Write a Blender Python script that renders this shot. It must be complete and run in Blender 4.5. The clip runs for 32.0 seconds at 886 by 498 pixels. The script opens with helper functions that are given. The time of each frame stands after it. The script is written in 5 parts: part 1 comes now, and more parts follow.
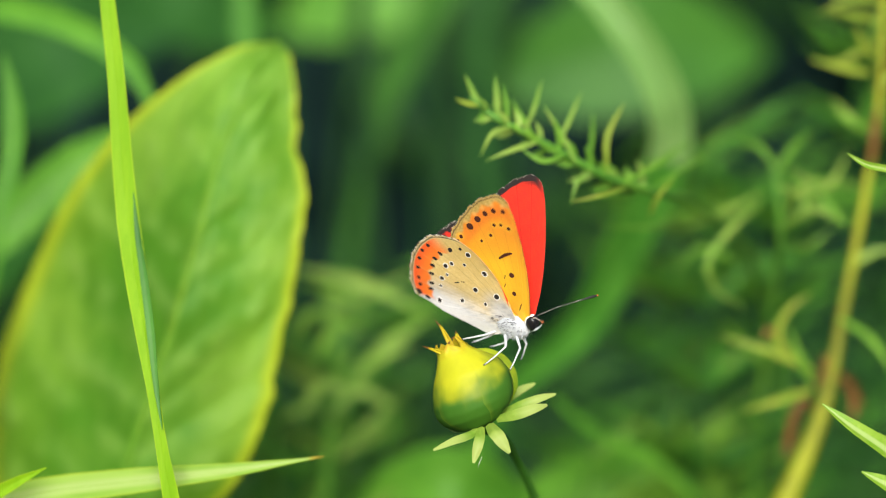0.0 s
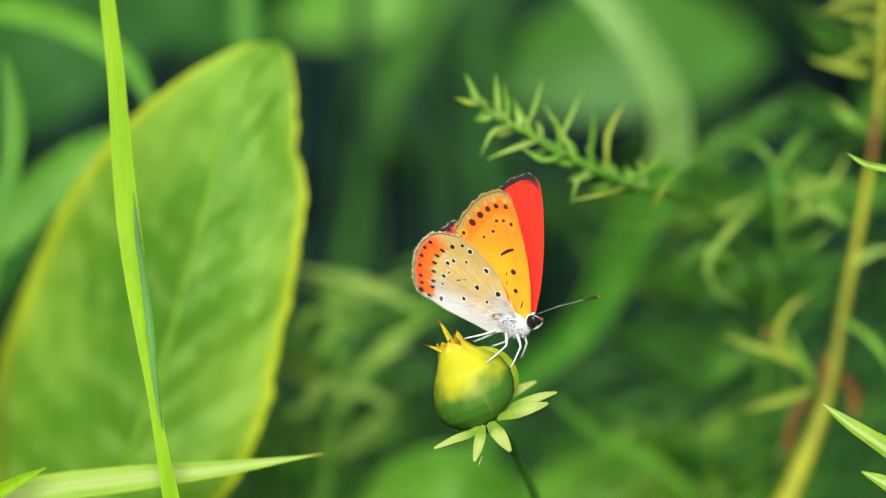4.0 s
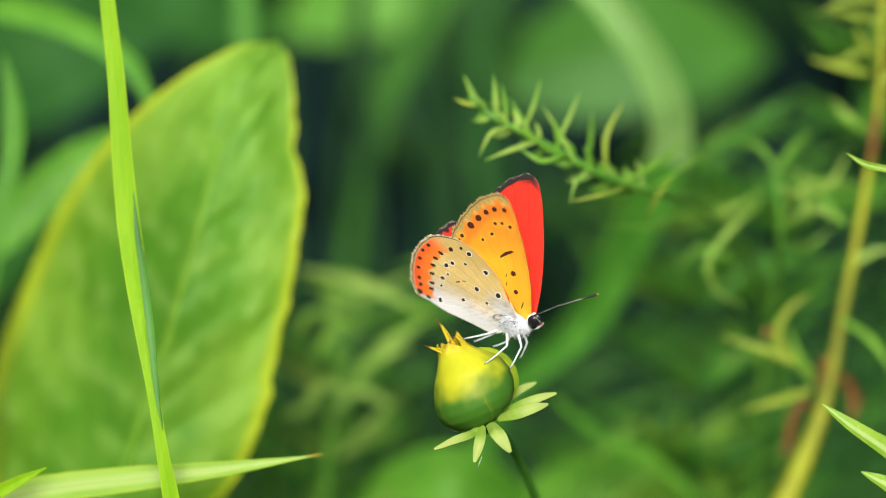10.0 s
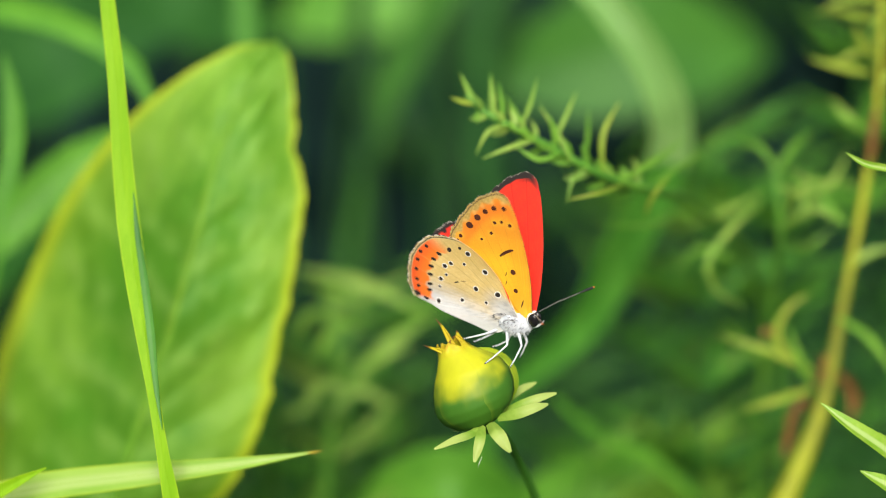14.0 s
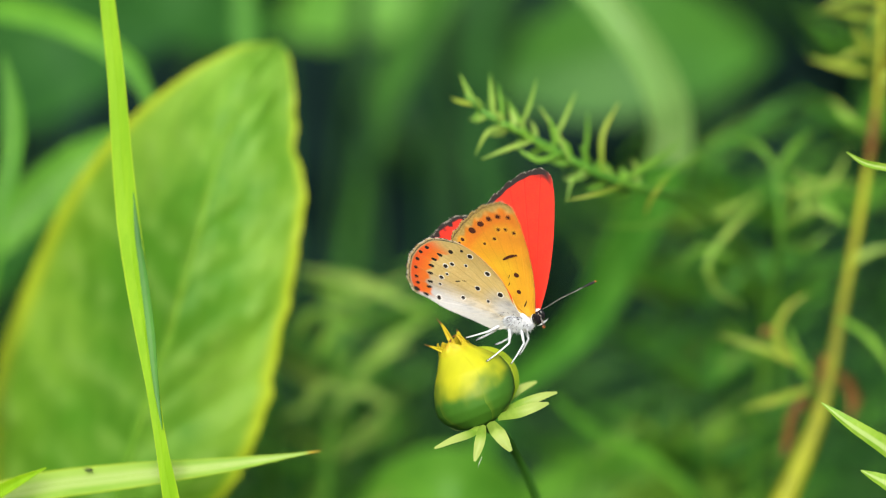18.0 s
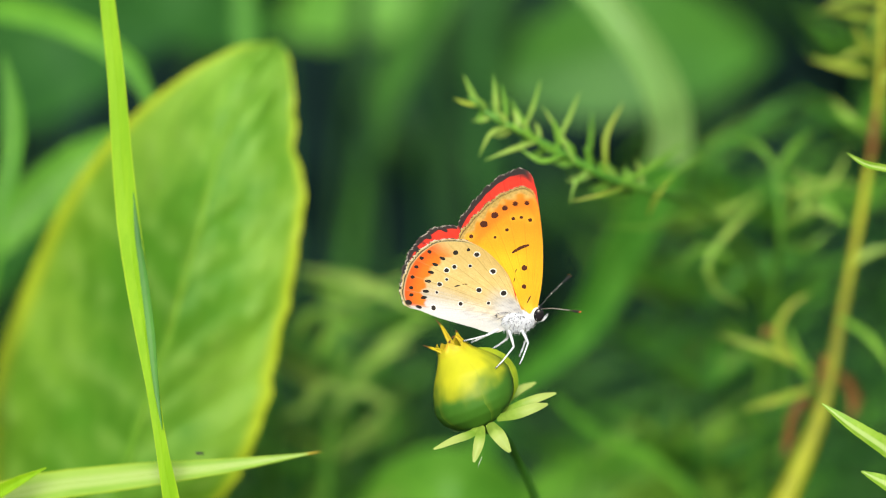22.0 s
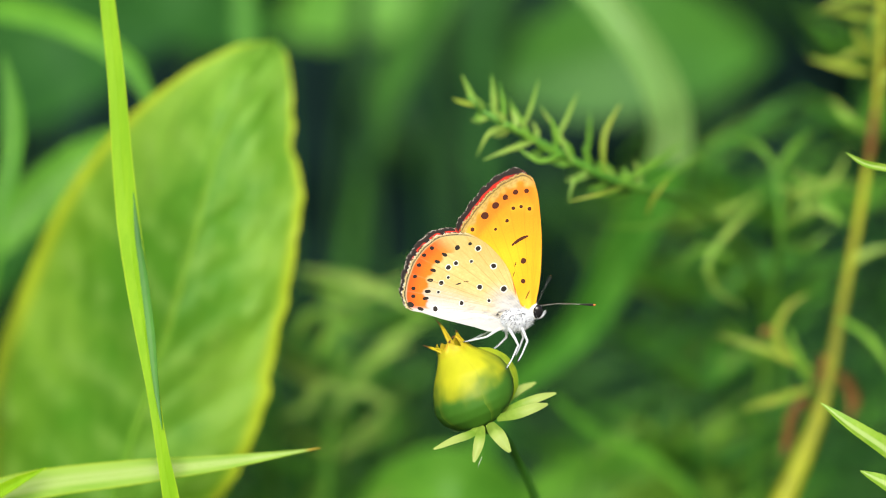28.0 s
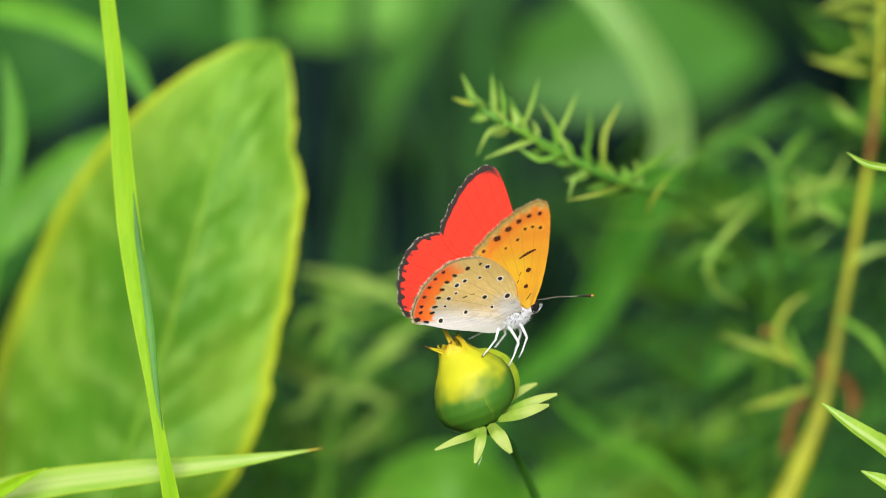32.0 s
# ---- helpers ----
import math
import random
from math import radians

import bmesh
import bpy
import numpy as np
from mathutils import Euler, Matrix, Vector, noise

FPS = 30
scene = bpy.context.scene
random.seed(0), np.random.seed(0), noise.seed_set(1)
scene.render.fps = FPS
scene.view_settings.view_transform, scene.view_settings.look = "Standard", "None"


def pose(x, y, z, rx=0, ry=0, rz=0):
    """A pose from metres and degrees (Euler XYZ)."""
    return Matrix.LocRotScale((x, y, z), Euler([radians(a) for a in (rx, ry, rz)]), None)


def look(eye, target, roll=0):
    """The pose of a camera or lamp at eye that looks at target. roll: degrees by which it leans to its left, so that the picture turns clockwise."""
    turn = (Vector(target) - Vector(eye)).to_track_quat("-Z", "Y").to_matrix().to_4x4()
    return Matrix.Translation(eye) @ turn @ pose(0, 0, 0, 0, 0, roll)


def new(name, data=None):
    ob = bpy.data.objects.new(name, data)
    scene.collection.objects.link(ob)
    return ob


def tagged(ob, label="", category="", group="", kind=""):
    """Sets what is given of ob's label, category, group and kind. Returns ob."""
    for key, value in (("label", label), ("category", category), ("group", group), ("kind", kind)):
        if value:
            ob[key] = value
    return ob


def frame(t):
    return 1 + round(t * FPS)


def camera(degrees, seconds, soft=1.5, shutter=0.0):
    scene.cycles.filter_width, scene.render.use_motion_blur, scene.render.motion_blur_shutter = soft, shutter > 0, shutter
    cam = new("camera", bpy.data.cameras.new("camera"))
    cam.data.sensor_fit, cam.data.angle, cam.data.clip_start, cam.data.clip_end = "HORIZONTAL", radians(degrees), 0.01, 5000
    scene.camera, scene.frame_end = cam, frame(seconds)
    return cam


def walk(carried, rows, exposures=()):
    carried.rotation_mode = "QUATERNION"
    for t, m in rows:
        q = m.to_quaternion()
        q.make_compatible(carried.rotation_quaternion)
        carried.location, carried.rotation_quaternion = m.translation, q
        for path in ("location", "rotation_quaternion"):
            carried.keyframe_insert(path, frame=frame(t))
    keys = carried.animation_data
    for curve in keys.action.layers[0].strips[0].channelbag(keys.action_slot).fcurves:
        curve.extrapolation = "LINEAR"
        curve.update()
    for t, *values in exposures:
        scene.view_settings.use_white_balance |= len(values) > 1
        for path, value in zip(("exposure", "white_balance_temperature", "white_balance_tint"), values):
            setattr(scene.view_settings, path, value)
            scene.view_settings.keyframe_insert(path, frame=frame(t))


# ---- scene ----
# The lens: a long macro lens with a shallow depth of field, focused on the perch.
cam = camera(20.0, 32.0, soft=1.0)
FOCUS = 0.342
PERCH = 0.40
cam.data.dof.use_dof = True
cam.data.dof.focus_distance = FOCUS - 0.004
cam.data.dof.aperture_fstop = 7.8
HOLD = look((0, -FOCUS, PERCH), (0, 0, PERCH))
walk(cam, [(0.0, HOLD), (32.0, HOLD)], exposures=[(0.0, 0.48), (32.0, 0.48)])

# ---- light: bright haze, soft sun behind the camera ----
SUN_UP, SUN_TURN = 20.0, 180.0
world = bpy.data.worlds.new("sky")
scene.world = world
world.use_nodes = True
wn = world.node_tree.nodes
sky = wn.new("ShaderNodeTexSky")
sky.sky_type = "NISHITA"
sky.sun_disc = False
sky.sun_elevation = radians(SUN_UP)
sky.sun_rotation = radians(SUN_TURN)
world.node_tree.links.new(sky.outputs[0], wn["Background"].inputs[0])
wn["Background"].inputs[1].default_value = 0.09
sun_data = bpy.data.lights.new("sun", "SUN")
sun_data.energy = 4.5
sun_data.angle = radians(28)
sun_data.color = (1.0, 0.96, 0.88)
sun = new("sun", sun_data)
az, up = radians(SUN_TURN), radians(SUN_UP)
sun_way = Vector((math.sin(az) * math.cos(up), math.cos(az) * math.cos(up), math.sin(up)))
sun.matrix_world = look(sun_way * 3 + Vector((0, 0, PERCH)), (0, 0, PERCH))


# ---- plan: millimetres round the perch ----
def spot(x, y, d):
    """The place that lies d millimetres behind the perch's plane on the sight line x, y."""
    k = (1 + d / 342.0) / 13.0 / 1000.0
    return Vector(((x - 784) * k, d / 1000.0, PERCH + (441 - y) * k))


def spots(*rows):
    return [spot(*r) for r in rows]


def curve_through(points, n):
    """A smooth line of n + 1 points through the points given, at even steps of its chords."""
    p = np.array([list(q) for q in points], float)
    seg = np.maximum(np.linalg.norm(np.diff(p, axis=0), axis=1), 1e-9)
    way = np.diff(p, axis=0) / seg[:, None]
    slope = np.empty_like(p)
    slope[0], slope[-1] = way[0], way[-1]
    for i in range(1, len(p) - 1):
        slope[i] = (way[i - 1] * seg[i] + way[i] * seg[i - 1]) / (seg[i - 1] + seg[i])
    cum = np.concatenate([[0], np.cumsum(seg)])
    s = np.linspace(0, cum[-1], n + 1)
    i = np.clip(np.searchsorted(cum, s, side="right") - 1, 0, len(seg) - 1)
    h = seg[i][:, None]
    t = (s - cum[i])[:, None] / h
    return ((2 * t ** 3 - 3 * t ** 2 + 1) * p[i] + (t ** 3 - 2 * t ** 2 + t) * h * slope[i]
            + (3 * t ** 2 - 2 * t ** 3) * p[i + 1] + (t ** 3 - t ** 2) * h * slope[i + 1])


def ramp(values, n, points=None):
    """n + 1 values eased through the few given: even steps, or one for each point of the line."""
    at = np.linspace(0, 1, len(values))
    if points is not None and len(points) == len(values):
        p = np.array([list(q) for q in points], float)
        at = np.concatenate([[0], np.cumsum(np.maximum(np.linalg.norm(np.diff(p, axis=0), axis=1), 1e-9))])
        at = at / at[-1]
    return np.interp(np.linspace(0, 1, n + 1), at, values)


# ---- meshes ----
def mesh_of(name, verts, faces, uvs=None, tints=None):
    me = bpy.data.meshes.new(name)
    me.from_pydata([tuple(v) for v in verts], [], [tuple(f) for f in faces])
    if uvs is not None:
        layer = me.uv_layers.new(name="UVMap")
        loops = np.empty(len(me.loops), dtype=np.int32)
        me.loops.foreach_get("vertex_index", loops)
        layer.data.foreach_set("uv", np.asarray(uvs, np.float32)[loops].ravel())
    if tints is not None:
        attr = me.color_attributes.new("tint", "FLOAT_COLOR", "POINT")
        rgba = np.ones((len(verts), 4), np.float32)
        rgba[:, :3] = tints
        attr.data.foreach_set("color", rgba.ravel())
    me.polygons.foreach_set("use_smooth", [True] * len(me.polygons))
    me.update()
    me.set_sharp_from_angle(angle=radians(55))
    return me


def sheet_arrays(grid, thick):
    """A thin closed leaf from a grid of points: verts, faces, uvs. The first half of the verts is the side of +normal."""
    g = np.asarray(grid, float)
    ny, nx, _ = g.shape
    du, dv = np.gradient(g, axis=1), np.gradient(g, axis=0)
    nrm = np.cross(du, dv)
    length = np.linalg.norm(nrm, axis=2, keepdims=True)
    nrm = nrm / np.maximum(length, 1e-15)
    verts = np.vstack([(g + nrm * thick / 2).reshape(-1, 3), (g - nrm * thick / 2).reshape(-1, 3)])
    m = ny * nx
    faces = []
    for j in range(ny - 1):
        for i in range(nx - 1):
            a = j * nx + i
            faces.append((a, a + 1, a + nx + 1, a + nx))
            faces.append((m + a, m + a + nx, m + a + nx + 1, m + a + 1))
    rim = [i for i in range(nx)] + [j * nx + nx - 1 for j in range(1, ny)]
    rim += [(ny - 1) * nx + i for i in range(nx - 2, -1, -1)] + [j * nx for j in range(ny - 2, 0, -1)]
    for k, a in enumerate(rim):
        b = rim[(k + 1) % len(rim)]
        faces.append((a, m + a, m + b, b))
    u, v = np.meshgrid(np.linspace(0, 1, nx), np.linspace(0, 1, ny))
    uv = np.stack([u.ravel(), v.ravel()], axis=1)
    return verts, faces, np.vstack([uv, uv])


def ribbon_grid(points, widths, facing=(0, -1, 0), fold=0.15, n=24, across=6, twist=0.0, wave=0.0, seed=0):
    """A grid for a blade or leaf along a line: widths in millimetres, fold as a share of the half width."""
    line = curve_through(points, n)
    w = ramp(widths, n, points) / 1000.0
    tan = np.gradient(line, axis=0)
    tan /= np.maximum(np.linalg.norm(tan, axis=1, keepdims=True), 1e-12)
    face = np.tile(np.asarray(facing, float), (n + 1, 1))
    side = np.cross(face, tan)
    side /= np.maximum(np.linalg.norm(side, axis=1, keepdims=True), 1e-12)
    nrm = np.cross(tan, side)
    ang = np.linspace(0, radians(twist), n + 1)[:, None]
    side, nrm = side * np.cos(ang) + nrm * np.sin(ang), nrm * np.cos(ang) - side * np.sin(ang)
    rnd = np.random.RandomState(seed)
    ph = rnd.rand() * 6.28
    grid = np.empty((n + 1, across + 1, 3))
    for i in range(across + 1):
        u = 2 * i / across - 1
        lift = (abs(u) - 0.5) * fold * w / 2
        lift = lift + wave * w * u * np.sin(np.linspace(0, 9, n + 1) + ph + u)
        grid[:, i] = line + side * (u * w / 2)[:, None] + nrm * lift[:, None]
    return grid


def strips_mesh(name, low, mid, top, widths, facing, fold, thick, rows):
    """Many thin closed leaves as one mesh: three points, four widths (mm) and a facing for each."""
    count = len(low)
    t = np.linspace(0, 1, rows + 1)[None, :, None]
    line = low[:, None] * (1 - t) * (1 - 2 * t) + mid[:, None] * 4 * t * (1 - t) + top[:, None] * t * (2 * t - 1)
    at = np.linspace(0, 1, rows + 1) * 3
    i = np.minimum(at.astype(int), 2)
    w = (widths[:, i] * (1 - (at - i)) + widths[:, i + 1] * (at - i)) / 1000.0
    tan = np.gradient(line, axis=1)
    side = np.cross(np.broadcast_to(facing[:, None], tan.shape), tan)
    side /= np.maximum(np.linalg.norm(side, axis=2, keepdims=True), 1e-12)
    nrm = np.cross(tan, side)
    nrm /= np.maximum(np.linalg.norm(nrm, axis=2, keepdims=True), 1e-12)
    g = np.stack([line + side * (u * w / 2)[..., None] + nrm * ((abs(u) - 0.5) * fold * w / 2)[..., None] for u in (-1, 0, 1)], axis=2)
    half = nrm[:, :, None] * thick / 2
    verts = np.stack([g + half, g - half], axis=1).reshape(-1, 3)
    m = (rows + 1) * 3
    _, faces, uv = sheet_arrays(np.random.RandomState(0).rand(rows + 1, 3, 3), 0.001)
    loops = (np.array(faces)[None] + (np.arange(count) * 2 * m)[:, None, None]).reshape(-1).astype(np.int32)
    me = bpy.data.meshes.new(name)
    me.vertices.add(len(verts))
    me.vertices.foreach_set("co", verts.astype(np.float32).ravel())
    me.loops.add(len(loops))
    me.loops.foreach_set("vertex_index", loops)
    me.polygons.add(len(loops) // 4)
    me.polygons.foreach_set("loop_start", np.arange(0, len(loops), 4, dtype=np.int32))
    me.polygons.foreach_set("use_smooth", np.ones(len(loops) // 4, dtype=bool))
    layer = me.uv_layers.new(name="UVMap")
    layer.data.foreach_set("uv", np.tile(uv, (count, 1)).astype(np.float32)[loops].ravel())
    me.update(calc_edges=True)
    me.validate()
    return me


def tube_arrays(points, radii, n=16, sides=8):
    line = curve_through(points, n)
    r = ramp(radii, n, points) / 1000.0
    tan = np.gradient(line, axis=0)
    tan /= np.maximum(np.linalg.norm(tan, axis=1, keepdims=True), 1e-12)
    ref = np.array([0.3, 1.0, 0.2]) if abs(tan[0][1]) < 0.9 else np.array([1.0, 0.0, 0.3])
    side = np.cross(tan, ref)
    side /= np.linalg.norm(side, axis=1, keepdims=True)
    nrm = np.cross(tan, side)
    verts, uvs, faces = [], [], []
    for j in range(n + 1):
        for k in range(sides):
            a = 2 * math.pi * k / sides
            verts.append(line[j] + (side[j] * math.cos(a) + nrm[j] * math.sin(a)) * r[j])
            uvs.append((k / sides, j / n))
    for j in range(n):
        for k in range(sides):
            k2 = (k + 1) % sides
            faces.append((j * sides + k, j * sides + k2, (j + 1) * sides + k2, (j + 1) * sides + k))
    faces.append(tuple(range(sides - 1, -1, -1)))
    faces.append(tuple(n * sides + k for k in range(sides)))
    return np.array(verts), faces, np.array(uvs)


def ball_arrays(centre, radii, rings=12, sides=16, rough=0.0, seed=0):
    """A rounded lump, its poles along x."""
    rnd = np.random.RandomState(seed)
    verts, uvs, faces = [], [], []
    for j in range(rings + 1):
        a = math.pi * j / rings
        for k in range(sides):
            b = 2 * math.pi * k / sides
            p = np.array([-math.cos(a), math.sin(a) * math.cos(b), math.sin(a) * math.sin(b)])
            p = p * (1 + rough * (rnd.rand() - 0.5))
            verts.append(np.asarray(centre) + p * np.asarray(radii))
            uvs.append((k / sides, j / rings))
    for j in range(rings):
        for k in range(sides):
            k2 = (k + 1) % sides
            faces.append((j * sides + k, (j + 1) * sides + k, (j + 1) * sides + k2, j * sides + k2))
    return np.array(verts), faces, np.array(uvs)


def join(*pieces):
    """Several (verts, faces, uvs) as one."""
    verts, faces, uvs, base = [], [], [], 0
    for v, f, t in pieces:
        verts.append(v)
        uvs.append(t)
        faces += [tuple(i + base for i in q) for q in f]
        base += len(v)
    return np.vstack(verts), faces, np.vstack(uvs)


def thing(name, origin, label, category, group="", kind=""):
    ob = new(name)
    ob.empty_display_size = 0.005
    ob.location = origin
    return tagged(ob, label, category, group, kind)


def part(name, arrays, material, parent, label="", tints=None, origin=None):
    """One mesh under a thing or a part; world places when origin is the thing's place."""
    v, f, t = arrays
    if origin is not None:
        v = v - np.asarray(origin)
    me = mesh_of(name, v, f, t, tints)
    me.materials.append(material)
    ob = new(name, me)
    ob.parent = parent
    if label:
        tagged(ob, label)
    return ob


# ---- materials ----
def nodes_of(name):
    m = bpy.data.materials.new(name)
    m.use_nodes = True
    nt = m.node_tree
    nt.nodes.clear()
    return m, nt


def node(nt, kind, **sets):
    n = nt.nodes.new(kind)
    for key, value in sets.items():
        n.inputs[key.replace("_", " ")].default_value = value
    return n


def math_node(nt, op, a, b=None, c=None):
    n = nt.nodes.new("ShaderNodeMath")
    n.operation = op
    for i, v in enumerate((a, b, c)):
        if v is None:
            continue
        if isinstance(v, (int, float)):
            n.inputs[i].default_value = v
        else:
            nt.links.new(v, n.inputs[i])
    return n.outputs[0]


def step(nt, value, low, high):
    n = nt.nodes.new("ShaderNodeMapRange")
    n.interpolation_type = "SMOOTHSTEP"
    nt.links.new(value, n.inputs[0])
    n.inputs[1].default_value, n.inputs[2].default_value = low, high
    return n.outputs[0]


def blend(nt, fac, a, b):
    n = nt.nodes.new("ShaderNodeMix")
    n.data_type = "RGBA"
    for sock, v in ((n.inputs[0], fac), (n.inputs[6], a), (n.inputs[7], b)):
        if isinstance(v, (tuple, list)):
            sock.default_value = (*v, 1.0)
        elif isinstance(v, (int, float)):
            sock.default_value = v
        else:
            nt.links.new(v, sock)
    return n.outputs[2]


def noise_of(nt, scale, detail=3.0, stretch=None):
    co = nt.nodes.new("ShaderNodeTexCoord").outputs["Object"]
    if stretch:
        mp = nt.nodes.new("ShaderNodeMapping")
        mp.inputs["Scale"].default_value = stretch
        nt.links.new(co, mp.inputs[0])
        co = mp.outputs[0]
    n = node(nt, "ShaderNodeTexNoise", Scale=scale, Detail=detail)
    nt.links.new(co, n.inputs["Vector"])
    return n.outputs[0]


def finish(nt, colour, rough, trans, bump_height, bump, depth=0.0003, sheen=0.0, thin=None, gloss=0.35):
    p = node(nt, "ShaderNodeBsdfPrincipled", Roughness=rough)
    p.inputs["Specular IOR Level"].default_value = gloss
    p.inputs["Sheen Weight"].default_value = sheen
    nt.links.new(colour, p.inputs["Base Color"])
    b = node(nt, "ShaderNodeBump", Strength=bump, Distance=depth)
    nt.links.new(bump_height, b.inputs["Height"])
    nt.links.new(b.outputs[0], p.inputs["Normal"])
    out = nt.nodes.new("ShaderNodeOutputMaterial")
    if trans > 0:
        tr = nt.nodes.new("ShaderNodeBsdfTranslucent")
        if thin is None:
            nt.links.new(colour, tr.inputs[0])
        else:
            hsv = nt.nodes.new("ShaderNodeSeparateColor")
            hsv.mode = "HSV"
            nt.links.new(colour, hsv.inputs[0])
            glow = blend(nt, hsv.outputs[2], (0.0, 0.0, 0.0), thin)
            nt.links.new(blend(nt, 0.8, colour, glow), tr.inputs[0])
        mix = nt.nodes.new("ShaderNodeMixShader")
        mix.inputs[0].default_value = trans
        nt.links.new(p.outputs[0], mix.inputs[1])
        nt.links.new(tr.outputs[0], mix.inputs[2])
        nt.links.new(mix.outputs[0], out.inputs[0])
    else:
        nt.links.new(p.outputs[0], out.inputs[0])


def foliage(name, low, high, rim=None, rib=None, rough=0.45, trans=0.35, scale=180.0, bump=0.4, rib_width=0.05, grain=(1, 1, 1), vary=0.0, gloss=0.3, rim_wash=0.0, tip=None, tip_from=0.985, veins=0, vein_slope=2.6):
    """Leaf tissue: two greens mottled at two scales, a pale midrib, a coloured margin, fine parallel relief."""
    m, nt = nodes_of(name)
    big, fine = noise_of(nt, scale, 3.0, grain), noise_of(nt, scale * 7, 2.0, grain)
    mixed = math_node(nt, "ADD", math_node(nt, "MULTIPLY", big, 0.75), math_node(nt, "MULTIPLY", fine, 0.25))
    col = blend(nt, step(nt, mixed, 0.36, 0.64), low, high)
    if vary:
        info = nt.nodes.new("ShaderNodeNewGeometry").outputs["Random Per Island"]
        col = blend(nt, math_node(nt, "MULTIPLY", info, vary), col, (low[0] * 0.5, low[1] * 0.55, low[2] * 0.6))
    uv = nt.nodes.new("ShaderNodeUVMap")
    uv.uv_map = "UVMap"
    sep = nt.nodes.new("ShaderNodeSeparateXYZ")
    nt.links.new(uv.outputs[0], sep.inputs[0])
    off = math_node(nt, "ABSOLUTE", math_node(nt, "SUBTRACT", sep.outputs[0], 0.5))
    height = fine
    if veins:
        along = math_node(nt, "SUBTRACT", math_node(nt, "MULTIPLY", sep.outputs[1], float(veins)), math_node(nt, "MULTIPLY", off, 2 * vein_slope))
        along = math_node(nt, "ADD", along, math_node(nt, "MULTIPLY", big, 1.8))
        fold = math_node(nt, "PINGPONG", along, 0.5)
        groove = math_node(nt, "SUBTRACT", 1.0, step(nt, fold, 0.02, 0.17))
        swell = math_node(nt, "MULTIPLY", step(nt, fold, 0.12, 0.5), step(nt, noise_of(nt, scale * 4.0, 3.0), 0.40, 0.66))
        col = blend(nt, math_node(nt, "MULTIPLY", swell, 0.5), col, (high[0] * 1.2, high[1] * 1.1, high[2] * 1.9))
        col = blend(nt, math_node(nt, "MULTIPLY", groove, 0.14), col, low)
        height = math_node(nt, "ADD", math_node(nt, "MULTIPLY", fine, 0.6), math_node(nt, "MULTIPLY", swell, 0.5))
    if rib:
        near = math_node(nt, "SUBTRACT", 1.0, step(nt, off, rib_width * 0.4, rib_width))
        col = blend(nt, near, col, rib)
        height = math_node(nt, "ADD", height, near)
    if rim:
        edge = step(nt, math_node(nt, "ADD", off, math_node(nt, "MULTIPLY", big, 0.05)), 0.452, 0.515)
        col = blend(nt, math_node(nt, "MULTIPLY", step(nt, math_node(nt, "ADD", off, math_node(nt, "MULTIPLY", big, 0.2)), 0.22, 0.62), rim_wash), col, rim)
        col = blend(nt, edge, col, rim)
    if tip:
        col = blend(nt, step(nt, sep.outputs[1], tip_from, 0.5 + tip_from / 2), col, tip)
    finish(nt, col, rough, trans, height, bump, gloss=gloss)
    return m


def tinted(name, rough, trans, scale, bump, amount=0.12, sheen=0.0, thin=None, grain=(1, 1, 1)):
    """A surface that wears the markings of its own mesh, with a little grain over them."""
    m, nt = nodes_of(name)
    at = nt.nodes.new("ShaderNodeVertexColor")
    at.layer_name = "tint"
    fine = noise_of(nt, scale, 3.0, grain)
    dark = nt.nodes.new("ShaderNodeMix")
    dark.data_type = "RGBA"
    dark.blend_type = "MULTIPLY"
    nt.links.new(at.outputs[0], dark.inputs[6])
    grey = blend(nt, fine, (1 - amount * 2,) * 3, (1.0 + amount,) * 3)
    nt.links.new(grey, dark.inputs[7])
    dark.inputs[0].default_value = 1.0
    finish(nt, dark.outputs[2], rough, trans, fine, bump, sheen=sheen, thin=thin)
    return m


def plain(name, low, high, rough, scale=900.0, bump=0.2, trans=0.0, sheen=0.0):
    m, nt = nodes_of(name)
    n1 = noise_of(nt, scale, 3.0)
    finish(nt, blend(nt, n1, low, high), rough, trans, n1, bump, sheen=sheen)
    return m


def glossy(name, colour, rough):
    m, nt = nodes_of(name)
    n1 = noise_of(nt, 4000.0, 2.0)
    finish(nt, blend(nt, n1, colour, tuple(c * 1.6 + 0.01 for c in colour)), rough, 0.0, n1, 0.05)
    return m


BROAD = foliage("broad_leaf_tissue", (0.085, 0.265, 0.012), (0.20, 0.41, 0.04), rim=(0.40, 0.52, 0.02), rib=(0.19, 0.39, 0.03), scale=40.0, bump=0.6, rim_wash=0.14, rough=0.6, rib_width=0.018, veins=12)
GRASS = foliage("grass_tissue", (0.205, 0.425, 0.008), (0.25, 0.475, 0.012), rim=(0.33, 0.50, 0.02), gloss=0.12, rough=0.55, bump=0.08, scale=60, grain=(12, 12, 0.6))
GRASS_PALE = foliage("pale_grass_tissue", (0.24, 0.44, 0.05), (0.32, 0.51, 0.08), rib=(0.38, 0.53, 0.14), rim=(0.34, 0.50, 0.03), rough=0.45, bump=0.1, scale=60, grain=(0.6, 8, 12), rib_width=0.30, tip=(0.44, 0.34, 0.03), tip_from=0.994)
SPRIG = foliage("sprig_tissue", (0.12, 0.31, 0.025), (0.20, 0.42, 0.04), rib=(0.28, 0.45, 0.12), rough=0.5, scale=120)
SPRIG_PALE = foliage("pale_sprig_tissue", (0.19, 0.37, 0.05), (0.31, 0.47, 0.08), rib=(0.36, 0.48, 0.12), rough=0.5, scale=120)
